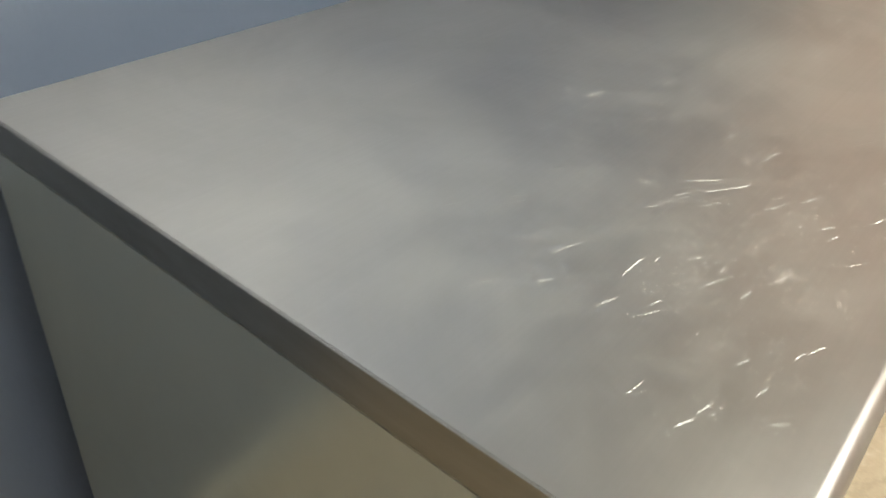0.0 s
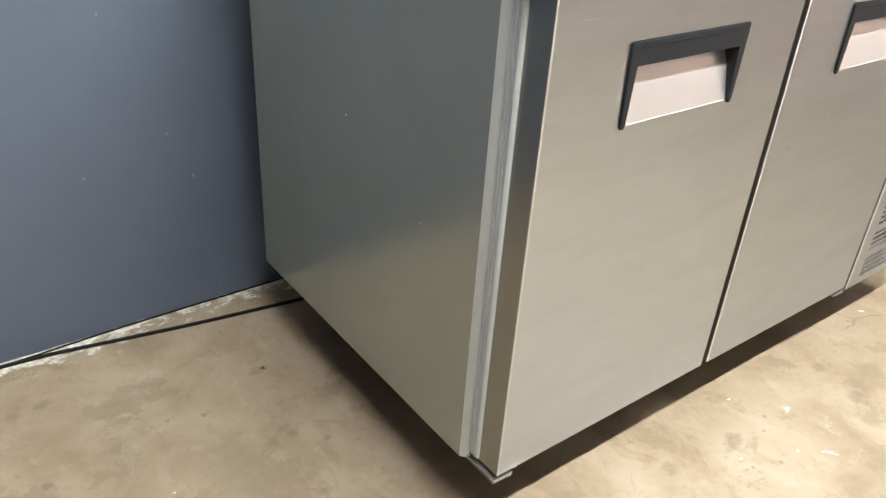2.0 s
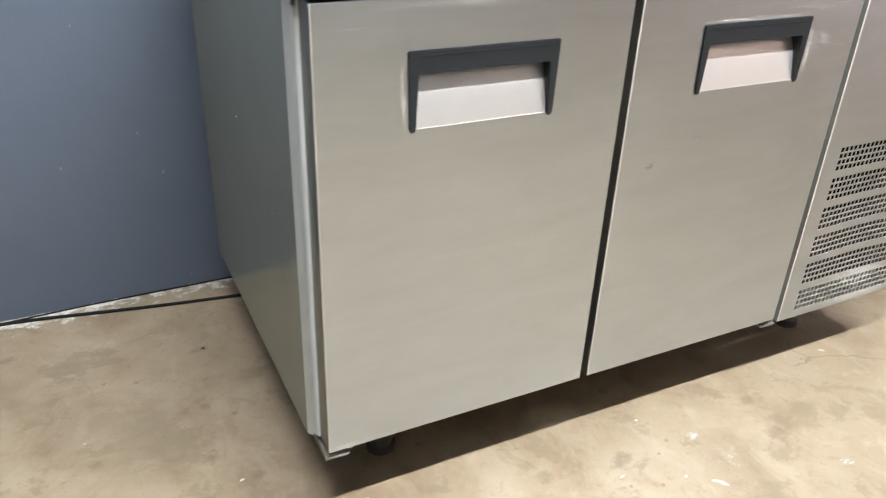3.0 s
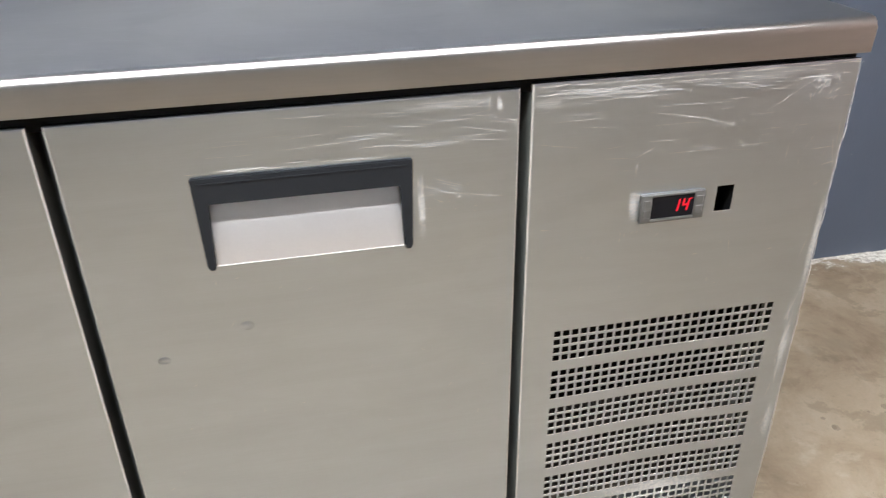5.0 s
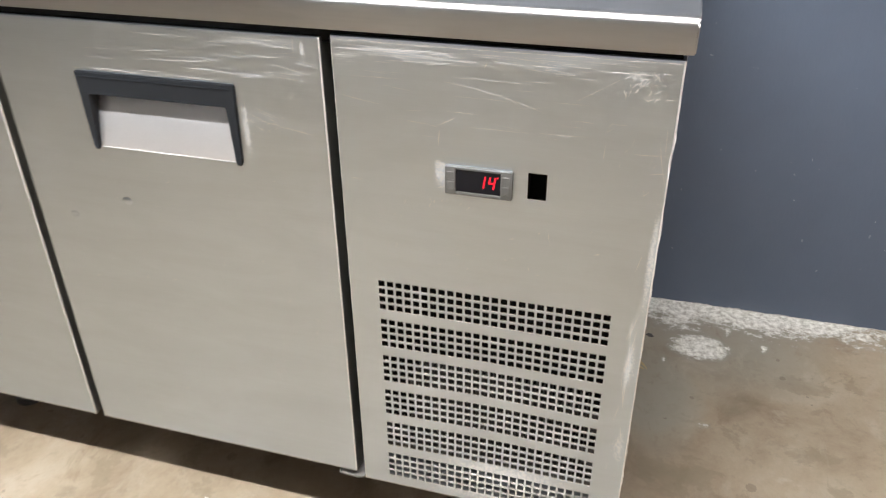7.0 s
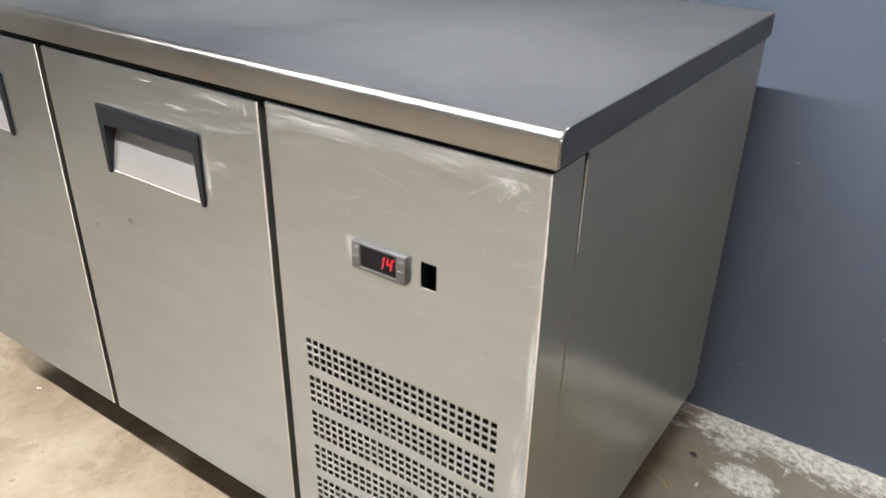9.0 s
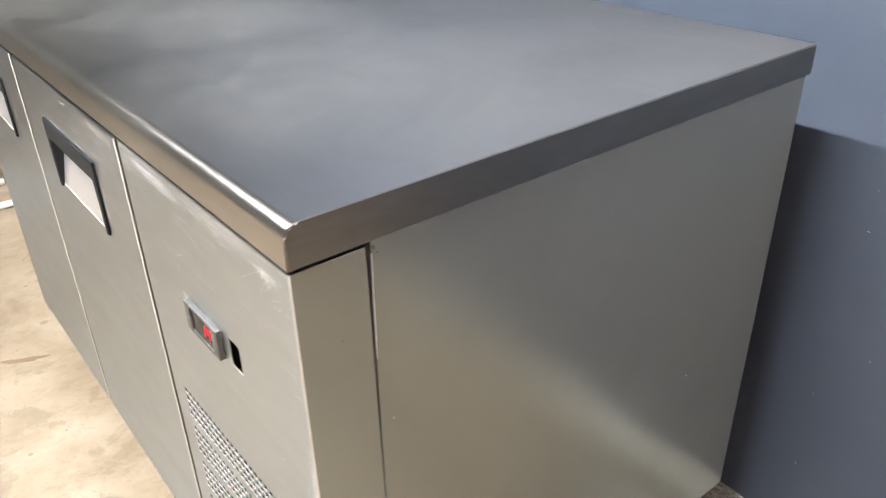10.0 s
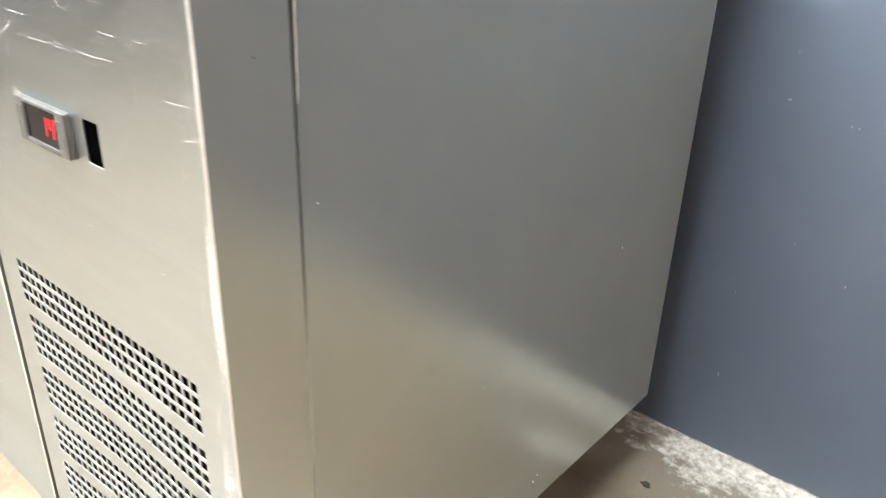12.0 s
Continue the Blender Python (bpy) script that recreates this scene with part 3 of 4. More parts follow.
def handle(door, x0):
    """A U-shaped dark grip frame over a pocket with a sloping bright plate."""
    x1, top, low, inner = x0 + 0.227, 0.789, 0.681, 0.7605
    leg = 0.0125
    bm = bmesh.new()
    outer = [(x0 + 0.003, low + 0.006), (x0, top - 0.002), (x0 + 0.002, top), (x1 - 0.002, top), (x1, top - 0.002), (x1 - 0.003, low + 0.006)]
    outer += [(x1 - 0.0055, low + 0.001), (x1 - leg + 0.002, low + 0.001), (x1 - leg, low + 0.006)]
    outer += [(x1 - leg - 0.001, inner - 0.003), (x1 - leg - 0.002, inner - 0.001), (x1 - leg - 0.004, inner)]
    outer += [(x0 + leg + 0.004, inner), (x0 + leg + 0.002, inner - 0.001), (x0 + leg + 0.001, inner - 0.003)]
    outer += [(x0 + leg, low + 0.006), (x0 + leg - 0.002, low + 0.001), (x0 + 0.0055, low + 0.001)]
    prism(bm, outer, "y", -0.0034, 0.003)
    front = [e for e in bm.edges if all(v.co.y < -0.0033 for v in e.verts)]
    bmesh.ops.bevel(bm, geom=front, offset=0.0011, segments=2, affect="EDGES")
    # raised line under the top edge
    box(bm, x0 + 0.006, x1 - 0.006, -0.0041, -0.0032, top - 0.0075, top - 0.006)
    # cheeks and roof of the pocket
    for xa in (x0 + leg - 0.003, x1 - leg):
        box(bm, xa, xa + 0.003, 0.003, 0.042, low + 0.005, top - 0.004)
    box(bm, x0 + leg, x1 - leg, 0.003, 0.042, inner + 0.004, inner + 0.008)
    part("handle_frame", bm, PLASTIC_DARK, door, "dark grey plastic grip frame")
    bm = bmesh.new()
    prism(bm, [(0.0008, low + 0.0045), (0.0008, low + 0.006), (0.0095, low + 0.046), (0.0108, low + 0.051), (0.0128, low + 0.056), (0.0260, low + 0.0835), (0.030, low + 0.0835), (0.0168, low + 0.055), (0.0135, low + 0.046), (0.003, low + 0.0045)], "x", x0 + leg + 0.0002, x1 - leg - 0.0002)
    part("handle_plate", bm, STEEL_PLATE, door, "bright sloping metal plate in the grip pocket", 20)


def fridge_door(x0, x1, grip, flare):
    door = new("door")
    door.parent = counter
    tagged(door, "flat satin steel refrigerator door, closed")
    bm = bmesh.new()
    e = 0.0015
    xs = [x0, x0 + e, grip + 0.0122, grip + 0.227 - 0.0122, x1 - e, x1]
    zs = [DOOR_LOW, DOOR_LOW + e, 0.6855, 0.765, DOOR_HIGH - e, DOOR_HIGH]
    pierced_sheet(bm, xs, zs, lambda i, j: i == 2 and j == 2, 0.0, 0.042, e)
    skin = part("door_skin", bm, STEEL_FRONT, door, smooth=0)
    # rim faces, then door sides in the steel darkened for gap shade
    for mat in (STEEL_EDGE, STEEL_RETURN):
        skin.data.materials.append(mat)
    bm = bmesh.new()
    hem = max(flare, 0.0)
    prism(bm, [(x0 + 0.0008, 0.0424), (x1 - 0.001, 0.0424), (x1 - 0.001, 0.0447), (x0 + 0.001 - 0.7 * hem, 0.0447), (x0 + 0.0004 - 0.7 * hem, 0.0436)], "z", DOOR_LOW + 0.001, DOOR_HIGH - 0.001)
    part("door_liner", bm, RUBBER_PALE, door, "pale liner edge")
    bm = bmesh.new()
    left = [(0.0450, 0.0), (0.0492, 0.0), (0.0499, 0.0016), (0.0512, 0.0016), (0.0519, 0.0002), (0.0556, 0.0002), (0.0562, 0.0014), (0.0574, 0.0014), (0.0580, 0.0003), (0.0618, 0.0003)]
    prism(bm, [(x0 + u - flare, y) for y, u in left] + [(x1 - 0.001, 0.0618), (x1 - 0.001, 0.0450)], "z", DOOR_LOW + 0.004, DOOR_HIGH - 0.012)
    part("gasket", bm, RUBBER_GREY, door, "grey rubber door gasket with fine ridges")
    handle(door, grip)
    return door


fridge_door(0.0, 0.472, 0.124, 0.006)
fridge_door(0.4875, 0.952, 0.609, -0.001)

# hinge plates under the outer door corners
for xa, xb, tip in ((-0.004, 0.036, 0.018), (0.922, 0.9635, 0.938)):
    bm = bmesh.new()
    prism(bm, [(xa, 0.002), (xb - 0.010, 0.000), (xb - 0.003, 0.003), (xb, 0.009), (xb, 0.034), (xb - 0.010, 0.0655), (xa, 0.0655)], "z", 0.1585, 0.1606)
    rounded_box(bm, tip - 0.007, tip + 0.007, 0.014, 0.028, 0.1606, 0.1722, 0.001, 1)
    # upturned lip along the outer edge
    box(bm, xa - 0.0012, xa, 0.002, 0.0655, 0.1585, 0.1640)
    part("hinge", bm, HINGE_STEEL, counter, "small pressed steel hinge plate")

# front panel of the machine bay: grille, control, switch opening
panel = new("front_panel")
panel.parent = counter
tagged(panel, "scratched steel machine panel with square-hole grille")
PX0, PX1, PZ0, PZ1 = 0.9655, 1.3505, 0.162, 0.857
PITCH, HOLE, COLS = 0.01172, 0.0088, 26
PITCH_Z, HOLE_Z = 0.0124, 0.0090
GX, GZ, GROUP = 1.0065, 0.5385, 0.0621
edge = 0.0015
xs = [PX0, PX0 + edge]
for k in range(COLS):
    xs += [GX + k * PITCH, GX + k * PITCH + HOLE]
hole_x = {round(GX + k * PITCH, 5) for k in range(COLS)}
xs += [1.1975, 1.2195, PX1 - edge, PX1]
xs = sorted(xs)
zs = [PZ0, PZ0 + edge]
hole_z = set()
for g in range(6):
    for r in range(4):
        low = GZ - g * GROUP - r * PITCH_Z - HOLE_Z
        zs += [low, low + HOLE_Z]
        hole_z.add(round(low, 5))
zs += [0.683, 0.7165, PZ1 - edge, PZ1]
zs = sorted(zs)
is_col = [any(round(GX + k * PITCH, 5) <= round(x, 5) < round(GX + k * PITCH + HOLE, 5) for k in range(COLS)) for x in xs]
is_row = [round(z, 5) in hole_z for z in zs]
sw_col = [1.1974 < x < 1.2194 for x in xs]
sw_row = [abs(z - 0.683) < 1e-6 for z in zs]
bm = bmesh.new()
pierced_sheet(bm, xs, zs, lambda i, j: (is_col[i] and is_row[j]) or (sw_col[i] and sw_row[j]), 0.0, 0.0697, edge)
# the thin grille is pushed in a little
for v in bm.verts:
    if v.co.y < 0.02:
        u, w = (v.co.x - 1.158) / 0.185, (v.co.z - 0.33) / (0.235 if v.co.z > 0.33 else 0.165)
        if abs(u) < 1 and abs(w) < 1:
            v.co.y += 0.0055 * math.cos(u * math.pi / 2) ** 2 * math.cos(w * math.pi / 2) ** 2
sheet = part("panel_sheet", bm, STEEL_FRONT, panel, smooth=0)
for mat in (STEEL_EDGE, STEEL_SIDE):
    sheet.data.materials.append(mat)
# black walls paint the shade inside the switch opening
bm = bmesh.new()
box(bm, 1.190, 1.227, 0.030, 0.032, 0.675, 0.727)
box(bm, 1.1935, 1.1955, 0.0025, 0.030, 0.675, 0.727)
box(bm, 1.2215, 1.2235, 0.0025, 0.030, 0.675, 0.727)
part("switch_opening", bm, HOLLOW, panel, "empty black switch cut-out")

# temperature controller
bm = bmesh.new()
rounded_box(bm, 1.1000, 1.1805, -0.0045, 0.001, 0.6805, 0.7165, 0.0020, 2)
# raised bezel round the sunken screen
for xa, xb, za, zb in ((1.1002, 1.1134, 0.6807, 0.7163), (1.1669, 1.1803, 0.6807, 0.7163), (1.1128, 1.1675, 0.7134, 0.7163), (1.1128, 1.1675, 0.6807, 0.6852)):
    rounded_box(bm, xa, xb, -0.0066, -0.0036, za, zb, 0.0011, 2)
part("controller_body", bm, PLASTIC_SILVER, panel, "silver plastic temperature controller")
bm = bmesh.new()
box(bm, 1.1130, 1.1673, -0.0050, -0.0044, 0.6850, 0.7136)
part("controller_screen", bm, SCREEN, panel, "black controller screen")
for xa, za in ((1.1030, 0.6875), (1.1030, 0.7000), (1.1680, 0.6875), (1.1680, 0.7000)):
    bm = bmesh.new()
    rounded_box(bm, xa, xa + 0.0095, -0.0071, -0.0060, za, za + 0.0105, 0.0006, 1)
    part("button", bm, PLASTIC_SILVER, panel)


def segments(bm, x, z, wide, high, lit, lean=0.16, w=0.0021):
    """Lit bars of one seven-segment figure, leaning to the right."""
    mid, top = z + high / 2, z + high
    bars = {"a": (x, x + wide, top, top), "g": (x, x + wide, mid, mid), "d": (x, x + wide, z, z),
            "f": (x, x, mid, top), "e": (x, x, z, mid), "b": (x + wide, x + wide, mid, top), "c": (x + wide, x + wide, z, mid)}
    for key in lit:
        xa, xb, za, zb = bars[key]
        vs = box(bm, xa - w / 2, xb + w / 2, -0.0054, -0.0051, za - w / 2, zb + w / 2)
        for v in vs:
            v.co.x += lean * (v.co.z - z)


bm = bmesh.new()
segments(bm, 1.1405, 0.6935, 0.0060, 0.0130, "bc")
part("display_figure", bm, LED, panel, "glowing red figure 1", 0)
bm = bmesh.new()
segments(bm, 1.1522, 0.6935, 0.0062, 0.0130, "fgbc")
part("display_figure", bm, LED, panel, "glowing red figure 4", 0)
bm = bmesh.new()
box(bm, 1.1622, 1.1640, -0.0054, -0.0051, 0.7065, 0.7083)
part("display_dot", bm, LED, panel, "", 0)

# legs
for x in (0.148, 1.21):
    for y in (0.155, 0.655):
        bm = bmesh.new()
        turned(bm, x, y, [(0.025, 0.0), (0.028, 0.003), (0.028, 0.012), (0.021, 0.016), (0.021, 0.036), (0.029, 0.038), (0.033, 0.118), (0.033, 0.124)])
        leg = part("leg", bm, LEG_DARK, counter, "short dusty black plastic adjustable leg")
        bm = bmesh.new()
        turned(bm, x, y, [(0.034, 0.124), (0.040, 0.126), (0.041, 0.150), (0.041, Z_LOW)])
        part("collar", bm, LEG_GREY, leg, "dusty grey collar")

# ---- wear on the sheets ----
rng = random.Random(7)


def strokes(parent, flecks, y=-0.0003):
    """Fine scratches on the front sheet: (x, z, spread x, spread z, angle, jitter, length, width, count)."""
    bm = bmesh.new()
    for x, z, sx, sz, angle, jitter, length, width, count in flecks:
        for _ in range(count):
            px, pz = x + rng.uniform(-sx, sx), z + rng.uniform(-sz, sz)
            a = radians(angle + rng.gauss(0, jitter))
            half = length * rng.uniform(0.35, 1.0) / 2
            w = width * rng.uniform(0.4, 1.0) / 2
            bend = rng.uniform(-0.02, 0.02) * half
            dx, dz = math.cos(a), math.sin(a)
            pts = []
            for k in range(5):
                s = -1 + k / 2
                off = bend * (1 - s * s)
                pts.append((px + dx * half * s - dz * off, pz + dz * half * s + dx * off, w * (1 - 0.85 * s * s)))
            up = [bm.verts.new((u - dz * v, y, q + dx * v)) for u, q, v in pts]
            dn = [bm.verts.new((u + dz * v, y, q - dx * v)) for u, q, v in pts]
            for k in range(4):
                bm.faces.new((dn[k], dn[k + 1], up[k + 1], up[k]))
    ob = part("scuffing", bm, SCUFF, parent, "fine pale scratches and scuffs", 0)
    return tagged(ob, kind="stuff")


def scrapes(parent, flecks, z=Z_TOP + 0.0003):
    """Fine scratches on the worktop: (x, y, spread x, spread y, angle, jitter, length, width, count)."""
    bm = bmesh.new()
    for x, y, sx, sy, angle, jitter, length, width, count in flecks:
        for _ in range(count):
            px, py = x + rng.uniform(-sx, sx), y + rng.uniform(-sy, sy)
            a = radians(angle + rng.gauss(0, jitter))
            half, w = length * rng.uniform(0.3, 1.0) / 2, width * rng.uniform(0.4, 1.0) / 2
            dx, dy = math.cos(a), math.sin(a)
            bend = rng.uniform(-0.1, 0.1) * half
            up, dn = [], []
            for k in range(5):
                s = -1 + k / 2
                off, v = bend * (1 - s * s), w * (1 - 0.85 * s * s)
                u, q = px + dx * half * s - dy * off, py + dy * half * s + dx * off
                up.append(bm.verts.new((u - dy * v, q + dx * v, z)))
                dn.append(bm.verts.new((u + dy * v, q - dx * v, z)))
            for k in range(4):
                bm.faces.new((dn[k], dn[k + 1], up[k + 1], up[k]))
    ob = part("scuffing", bm, TOP_SCRATCH, parent, "fine pale scratches on the worktop", 0)
    return tagged(ob, kind="stuff")


scrapes(counter, [
    (0.67, 0.38, 0.60, 0.30, -22, 14, 0.034, 0.0009, 40), (0.67, 0.38, 0.62, 0.32, -20, 50, 0.006, 0.0006, 40),
    (0.30, 0.22, 0.16, 0.16, -22, 9, 0.036, 0.0014, 18), (0.26, 0.12, 0.18, 0.09, -22, 16, 0.026, 0.0011, 20), (0.22, 0.14, 0.16, 0.10, -20, 40, 0.007, 0.0005, 22),
    (0.45, 0.12, 0.14, 0.08, -22, 9, 0.045, 0.0013, 9),
])
strokes(panel, [
    (1.07, 0.843, 0.085, 0.0045, -0.5, 1.5, 0.06, 0.0007, 30), (1.24, 0.845, 0.08, 0.005, -1, 2, 0.05, 0.0006, 14), (1.13, 0.838, 0.13, 0.008, -1, 3, 0.035, 0.0007, 26),
    (1.12, 0.815, 0.14, 0.02, -1, 2, 0.05, 0.0004, 12), (1.12, 0.775, 0.14, 0.03, -2, 5, 0.045, 0.0004, 8),
    (1.312, 0.828, 0.018, 0.015, 70, 35, 0.010, 0.0011, 26), (1.327, 0.838, 0.016, 0.010, 30, 50, 0.006, 0.0010, 10),
    (1.0935, 0.702, 0.0045, 0.017, -15, 28, 0.010, 0.0012, 60), (1.09, 0.668, 0.012, 0.006, 80, 20, 0.007, 0.0006, 6),
    (1.336, 0.47, 0.006, 0.06, 84, 7, 0.05, 0.0008, 18), (1.333, 0.33, 0.008, 0.06, 80, 14, 0.03, 0.0007, 8),
    (1.31, 0.73, 0.03, 0.06, 80, 18, 0.016, 0.0005, 9), (1.16, 0.62, 0.17, 0.05, 10, 50, 0.007, 0.0006, 16),
    (1.20, 0.765, 0.05, 0.002, 1, 3, 0.06, 0.0006, 3),
    (1.158, 0.178, 0.16, 0.006, 0, 6, 0.02, 0.0007, 8),
])
strokes(counter, [
    (0.87, 0.82, 0.050, 0.028, -2, 4, 0.05, 0.0005, 18), (0.78, 0.822, 0.15, 0.022, -1, 3, 0.05, 0.0004, 12),
    (0.72, 0.7925, 0.11, 0.001, 0, 1, 0.04, 0.0009, 12), (0.844, 0.73, 0.003, 0.04, 88, 5, 0.02, 0.0010, 14),
    (0.87, 0.745, 0.02, 0.012, -14, 10, 0.03, 0.0006, 8), (0.885, 0.735, 0.02, 0.018, 20, 50, 0.004, 0.0009, 10),
    (0.72, 0.55, 0.20, 0.12, 5, 40, 0.010, 0.0007, 16), (0.72, 0.35, 0.20, 0.14, 5, 40, 0.007, 0.0006, 10),
    (0.930, 0.838, 0.003, 0.008, 88, 8, 0.012, 0.0008, 6),
    (0.23, 0.826, 0.20, 0.02, 0, 3, 0.06, 0.0004, 4), (0.118, 0.73, 0.004, 0.04, 88, 8, 0.02, 0.0010, 10),
    (0.24, 0.5, 0.2, 0.2, 10, 50, 0.006, 0.0006, 10), (0.02, 0.178, 0.02, 0.006, 30, 40, 0.010, 0.0012, 6),
])



def scores(parent, lines, width, y=-0.0004):
    """Single long scratches on the front sheet, each from (x, z) to (x, z), slightly bowed and uneven in width."""
    bm = bmesh.new()
    for x0, z0, x1, z1 in lines:
        a, b = Vector((x0, y, z0)), Vector((x1, y, z1))
        n = max(4, int((b - a).length / 0.004))
        across = Vector((z0 - z1, 0, x1 - x0)).normalized()
        bow = rng.uniform(-0.03, 0.03) * (b - a).length
        up, dn = [], []
        for k in range(n + 1):
            s = k / n
            p = a.lerp(b, s) + across * (bow * 4 * s * (1 - s) + rng.uniform(-0.0002, 0.0002))
            w = width * rng.uniform(0.15, 1.0) * (0.2 + 0.8 * math.sin(math.pi * s)) / 2
            up.append(bm.verts.new(p + across * w))
            dn.append(bm.verts.new(p - across * w))
        for k in range(n):
            bm.faces.new((dn[k], dn[k + 1], up[k + 1], up[k]))
    ob = part("scratching", bm, SCUFF, parent, "single long pale scratches", 0)
    return tagged(ob, kind="stuff")


scores(panel, [
    (1.098, 0.815, 1.212, 0.789), (1.243, 0.805, 1.291, 0.835), (1.242, 0.783, 1.265, 0.783), (1.284, 0.784, 1.301, 0.784), (1.053, 0.765, 1.090, 0.761),
    (1.090, 0.763, 1.111, 0.774), (1.279, 0.743, 1.280, 0.762), (1.311, 0.752, 1.346, 0.754), (1.329, 0.730, 1.350, 0.734), (1.144, 0.834, 1.147, 0.840),
    (1.209, 0.837, 1.216, 0.837), (1.317, 0.812, 1.324, 0.815), (1.335, 0.815, 1.349, 0.816), (1.178, 0.627, 1.186, 0.628), (1.280, 0.620, 1.287, 0.623),
    (0.980, 0.684, 0.993, 0.683), (1.091, 0.738, 1.093, 0.758),
], 0.0012)
scores(panel, [
    (0.989, 0.813, 1.050, 0.814), (1.125, 0.822, 1.199, 0.820), (0.971, 0.790, 1.020, 0.782), (1.102, 0.781, 1.139, 0.780), (1.224, 0.647, 1.228, 0.623),
    (1.330, 0.606, 1.335, 0.629), (1.349, 0.716, 1.336, 0.773), (1.343, 0.757, 1.342, 0.783), (1.047, 0.657, 1.049, 0.663), (1.079, 0.657, 1.081, 0.663),
], 0.0008)
# rubbed bare rim of the panel
scores(panel, [(1.3502, 0.853 - 0.028 * k, 1.3500, 0.853 - 0.028 * k - 0.045) for k in range(22)], 0.0016)
scores(panel, [(0.965 + 0.022 * k, 0.8535, 0.965 + 0.022 * k + 0.036, 0.8533) for k in range(17)], 0.0012)
scores(counter, [
    (0.777, 0.804, 0.838, 0.802), (0.845, 0.799, 0.861, 0.799), (0.705, 0.7965, 0.737, 0.797), (0.855, 0.749, 0.893, 0.741), (0.893, 0.741, 0.935, 0.734),
    (0.858, 0.763, 0.891, 0.751), (0.857, 0.739, 0.869, 0.733), (0.845, 0.845, 0.906, 0.839), (0.920, 0.852, 0.919, 0.833), (0.881, 0.724, 0.883, 0.7235),
    (0.852, 0.727, 0.8545, 0.728),
], 0.0012)
scores(counter, [
    (0.921, 0.826, 0.951, 0.820), (0.918, 0.822, 0.948, 0.817), (0.886, 0.819, 0.938, 0.809), (0.861, 0.826, 0.888, 0.826), (0.699, 0.810, 0.812, 0.815),
    (0.760, 0.817, 0.818, 0.816), (0.874, 0.808, 0.930, 0.807), (0.901, 0.839, 0.921, 0.847), (0.698, 0.844, 0.767, 0.844), (0.702, 0.820, 0.750, 0.824),
], 0.0008)

# specks of paint and grime on the side sheets


def specks(x, spots, mat, label, seed):
    """Small flat uneven blots (y, z, half width, half height) on a side sheet."""
    r = random.Random(seed)
    bm = bmesh.new()
    for y, z, ry, rz in spots:
        n = 9
        ring = [(y + ry * r.uniform(0.5, 1.1) * math.cos(2 * math.pi * k / n), z + rz * r.uniform(0.5, 1.1) * math.sin(2 * math.pi * k / n)) for k in range(n)]
        prism(bm, ring, "x", min(x, x + 0.0004), max(x, x + 0.0004))
    ob = part("specks", bm, mat, counter, label, 0)
    return tagged(ob, kind="stuff")


specks(X1 + 0.0009, [(0.085, 0.671, 0.0005, 0.0010), (0.573, 0.469, 0.0006, 0.0008), (0.417, 0.194, 0.0008, 0.0016), (0.425, 0.200, 0.0006, 0.0008), (0.30, 0.40, 0.0004, 0.0005)], SCUFF, "tiny pale paint specks", 3)
specks(X1 + 0.0009, [(0.0765, 0.855, 0.0020, 0.0026), (0.080, 0.849, 0.0012, 0.0010), (0.040, 0.779, 0.0010, 0.0010)], DIRT, "dark grime at the seam", 4)
specks(X0 - 0.0004, [(0.405, 0.590, 0.0014, 0.0018), (0.20, 0.50, 0.0008, 0.0011)], SCUFF, "tiny pale paint specks", 5)

# chipped flecks on the wall past the counter
bm = bmesh.new()
fleck_rng = random.Random(12)
for _ in range(26):
    x, z = fleck_rng.uniform(1.40, 2.05), fleck_rng.uniform(0.12, 0.80)
    a, half, wide = fleck_rng.uniform(0, 3.1), fleck_rng.uniform(0.0010, 0.0035), fleck_rng.uniform(0.0003, 0.0008)
    dx, dz = math.cos(a), math.sin(a)
    prism(bm, [(x - dx * half, z - dz * half), (x + dz * wide, z - dx * wide), (x + dx * half, z + dz * half), (x - dz * wide, z + dx * wide)], "y", WALL_Y - 0.0004, WALL_Y + 0.001)
tagged(part("chips", bm, CHIP, bpy.data.objects["wall_north"], "small pale chips in the wall paint", 0), kind="stuff")

# ---- cable along the wall ----


def cable(name, pts, r, mat, label):
    curve = bpy.data.curves.new(name, "CURVE")
    curve.dimensions, curve.bevel_depth, curve.bevel_resolution, curve.resolution_u = "3D", r, 3, 6
    sp = curve.splines.new("NURBS")
    sp.points.add(len(pts) - 1)
    for p, co in zip(sp.points, pts):
        p.co = (*co, 1)
    sp.use_endpoint_u, sp.order_u = True, 3
    curve.materials.append(mat)
    return tagged(new(name, curve), label, "cable")


cable("power_cable", [(-1.5, 0.877, 0.0033), (-0.9, 0.876, 0.0033), (-0.62, 0.875, 0.0033), (-0.46, 0.868, 0.0033), (-0.30, 0.838, 0.0033), (-0.16, 0.812, 0.0033), (-0.02, 0.792, 0.0033), (0.12, 0.772, 0.0033), (0.5, 0.76, 0.0033)], 0.0042, CABLE_BLACK, "black power cable lying along the foot of the wall")
cable("thin_cable", [(-1.5, 0.868, 0.002), (-0.75, 0.866, 0.002), (-0.52, 0.872, 0.002), (-0.36, 0.880, 0.002), (-0.20, 0.882, 0.002), (-0.04, 0.8815, 0.002), (0.2, 0.881, 0.002)], 0.002, CABLE_BLACK, "thin dark cable tucked along the foot of the wall")


# ---- spills and crumbs on the floor ----


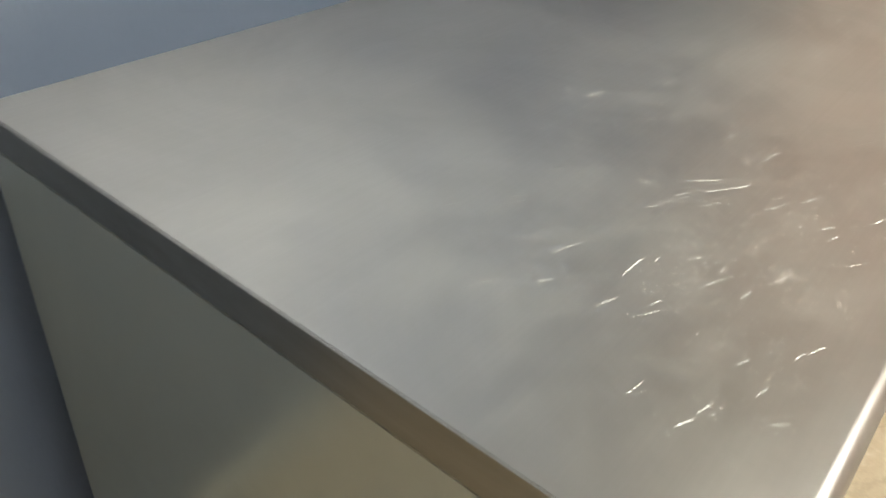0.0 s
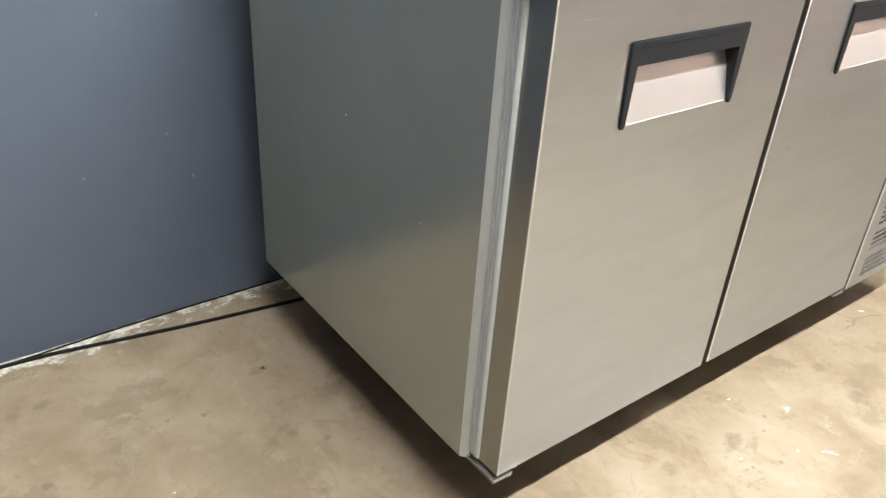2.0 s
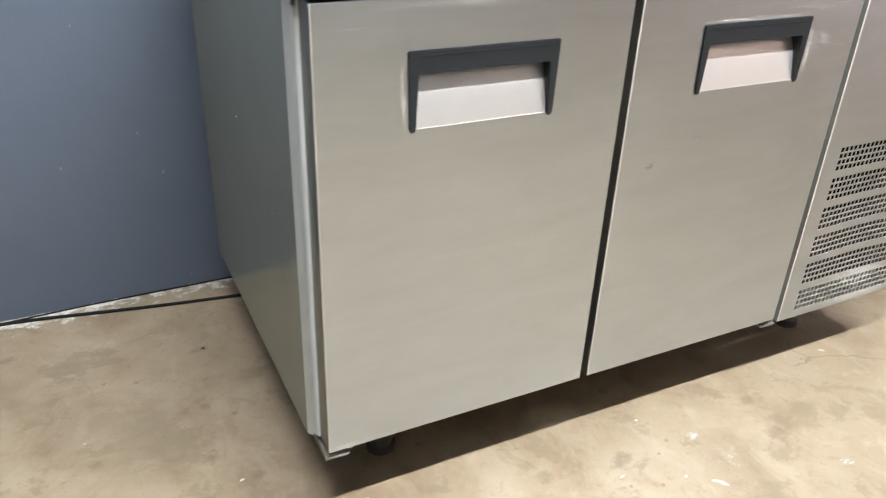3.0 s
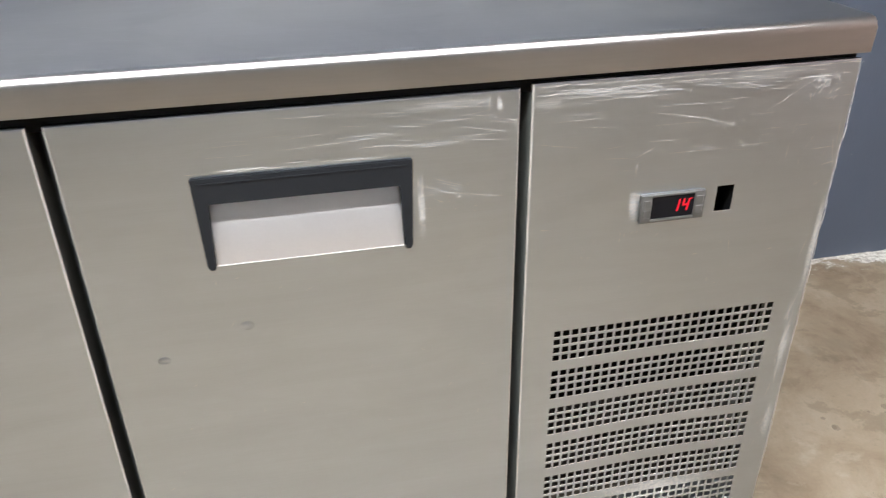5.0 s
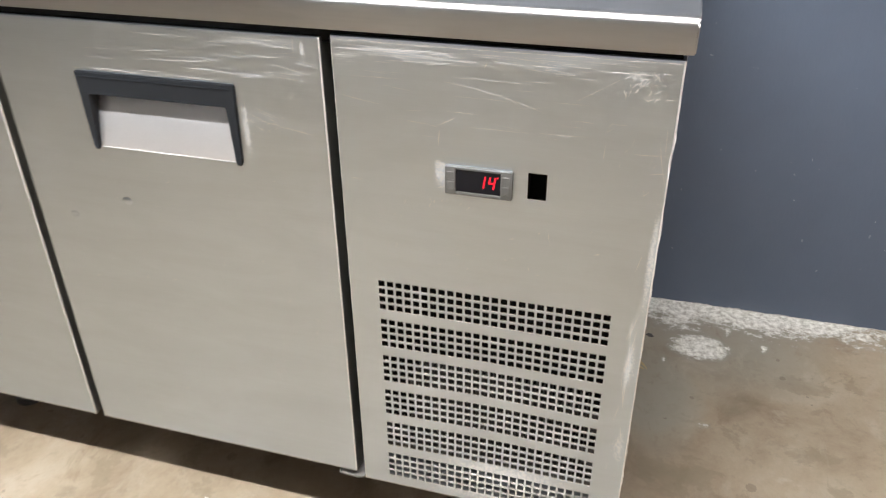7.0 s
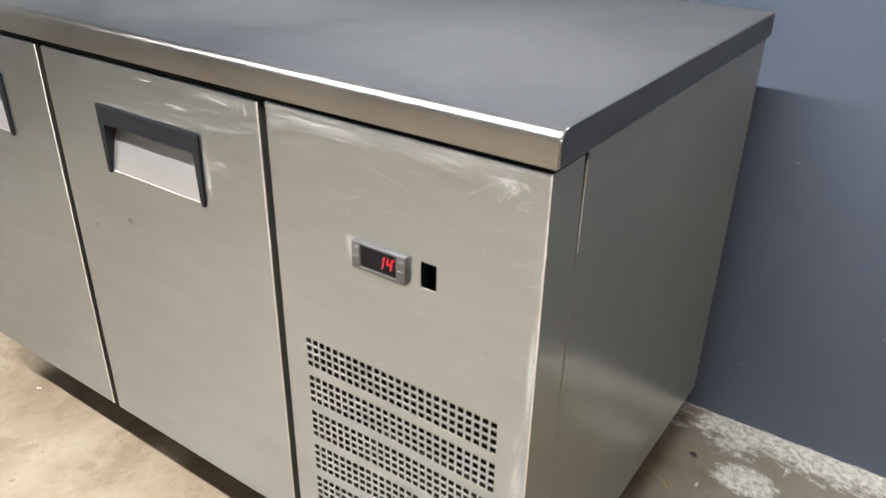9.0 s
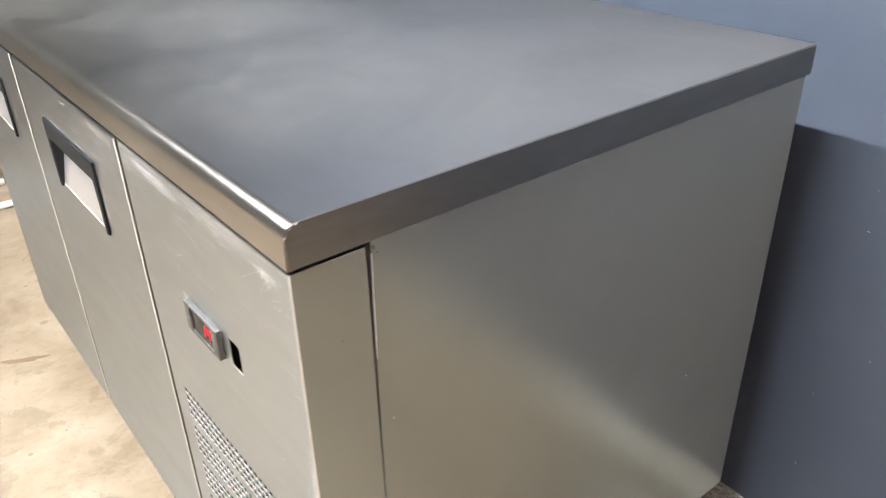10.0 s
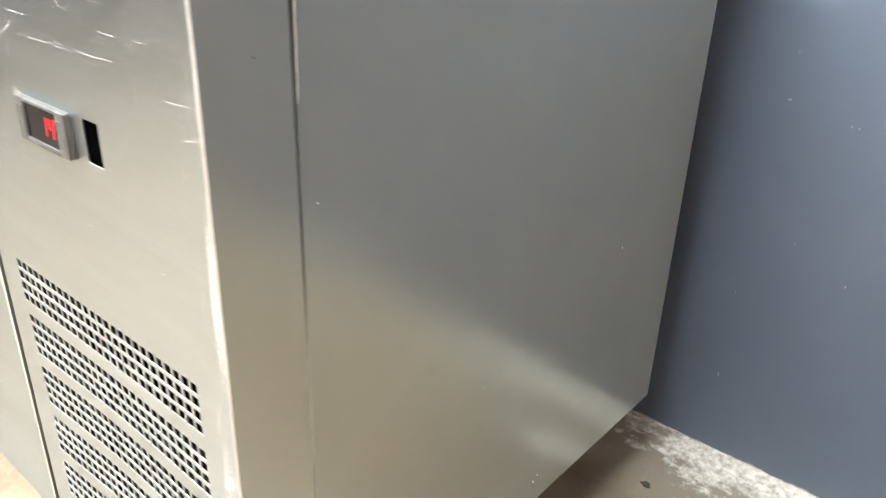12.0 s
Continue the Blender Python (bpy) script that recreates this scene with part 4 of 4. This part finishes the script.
def splash(name, x, y, rx, ry, turn, mat, label, category, high=0.0012, seed=0):
    r = random.Random(seed)
    n = 26
    bm = bmesh.new()
    ring = []
    phase = [r.uniform(0, 6.28) for _ in range(4)]
    for k in range(n):
        a = 2 * math.pi * k / n
        s = 1 + 0.22 * math.sin(2 * a + phase[0]) + 0.16 * math.sin(3 * a + phase[1]) + 0.12 * math.sin(5 * a + phase[2]) + 0.08 * math.sin(9 * a + phase[3])
        ring.append((rx * s * math.cos(a), ry * s * math.sin(a)))
    c, q = math.cos(radians(turn)), math.sin(radians(turn))
    low = [bm.verts.new((c * u - q * v, q * u + c * v, 0.0)) for u, v in ring]
    top = [bm.verts.new((0.86 * (c * u - q * v), 0.86 * (q * u + c * v), high)) for u, v in ring]
    for k in range(n):
        bm.faces.new((low[k], low[(k + 1) % n], top[(k + 1) % n], top[k]))
    bm.faces.new(top)
    bm.faces.new(low[::-1])
    ob = thing(name, bm, mat, label, category, "spills on the floor")
    ob.location = (x, y, 0.0002)
    return ob


splash("plaster_crumb", 0.679, -0.183, 0.012, 0.004, -50, WHITE_PAINT, "small pale crumb of plaster on the floor", "debris", seed=3)
CRUMBS = ((0.631, -0.146, 0.0035, 0.003, 20, 31), (0.522, -0.098, 0.004, 0.002, 0, 32), (-0.109, 0.176, 0.0045, 0.002, 30, 33),
          (-0.353, 0.384, 0.0025, 0.0015, 10, 34), (1.198, 0.035, 0.007, 0.0025, -40, 35), (0.644, 0.016, 0.003, 0.0025, 0, 36))
for x, y, rx, ry, turn, seed in CRUMBS:
    splash("plaster_crumb", x, y, rx, ry, turn, WHITE_PAINT, "tiny pale crumb of plaster on the concrete floor", "debris", 0.0010, seed=seed)
splash("plaster_crumb", 0.073, 0.042, 0.006, 0.003, 20, WHITE_PAINT, "small pale crumb of plaster on the floor", "debris", seed=4)
splash("dirt_spot", 1.380, 0.7235, 0.009, 0.006, 10, DIRT, "small dark dirt spot on the concrete floor", "stain", seed=5)
splash("dirt_spot", -0.094, 0.602, 0.005, 0.004, 10, DIRT, "small dark dirt spot on the concrete floor", "stain", seed=6)

PAINT_YELLOW = plain("dried_yellowish_paint", (0.36, 0.28, 0.14), 0.6, 0.0, 160.0, 0.3, 0.3)
splash("paint_mark", 1.350, 0.612, 0.030, 0.0035, -34, PAINT_YELLOW, "thin dried yellowish paint mark on the concrete floor", "stain", 0.0005, seed=21)
splash("paint_mark", 1.372, 0.612, 0.016, 0.0030, -62, PAINT_YELLOW, "thin dried yellowish paint mark on the concrete floor", "stain", 0.0005, seed=22)
DARK_STAIN = plain("brown_rust_stain", (0.19, 0.125, 0.075), 0.7, 0.0, 90.0, 0.2)
splash("floor_stain", -0.055, -0.075, 0.045, 0.012, 65, DARK_STAIN, "long brown stain on the concrete floor", "stain", 0.0004, seed=8)

# ---- low white tube stand on the floor past the counter ----
STAND_WHITE = plain("white_enamel_tube", (0.80, 0.79, 0.75), 0.4)
stand = new("tube_stand")
tagged(stand, "low white tubular stand with a dark post on the floor", "stand")
stand.location = (-1.15, -0.10, 0.0)


def bar(name, a, b, r, mat):
    a, b = Vector(a), Vector(b)
    bm = bmesh.new()
    turn = (b - a).to_track_quat("Z", "Y").to_matrix().to_4x4()
    bmesh.ops.create_cone(bm, cap_ends=True, segments=14, radius1=r, radius2=r, depth=(b - a).length)
    bmesh.ops.transform(bm, matrix=Matrix.Translation((a + b) / 2) @ turn, verts=bm.verts)
    return part(name, bm, mat, stand)


bar("rod", (0.115, -0.30, 0.012), (0.115, 0.245, 0.012), 0.012, STAND_WHITE)
bar("rod", (-0.115, -0.30, 0.012), (-0.115, 0.245, 0.012), 0.012, STAND_WHITE)
bar("crossbar", (-0.115, -0.28, 0.012), (0.115, -0.28, 0.012), 0.011, STAND_WHITE)
bar("post", (-0.14, 0.20, 0.0), (-0.14, 0.20, 0.35), 0.018, PLASTIC_DARK)
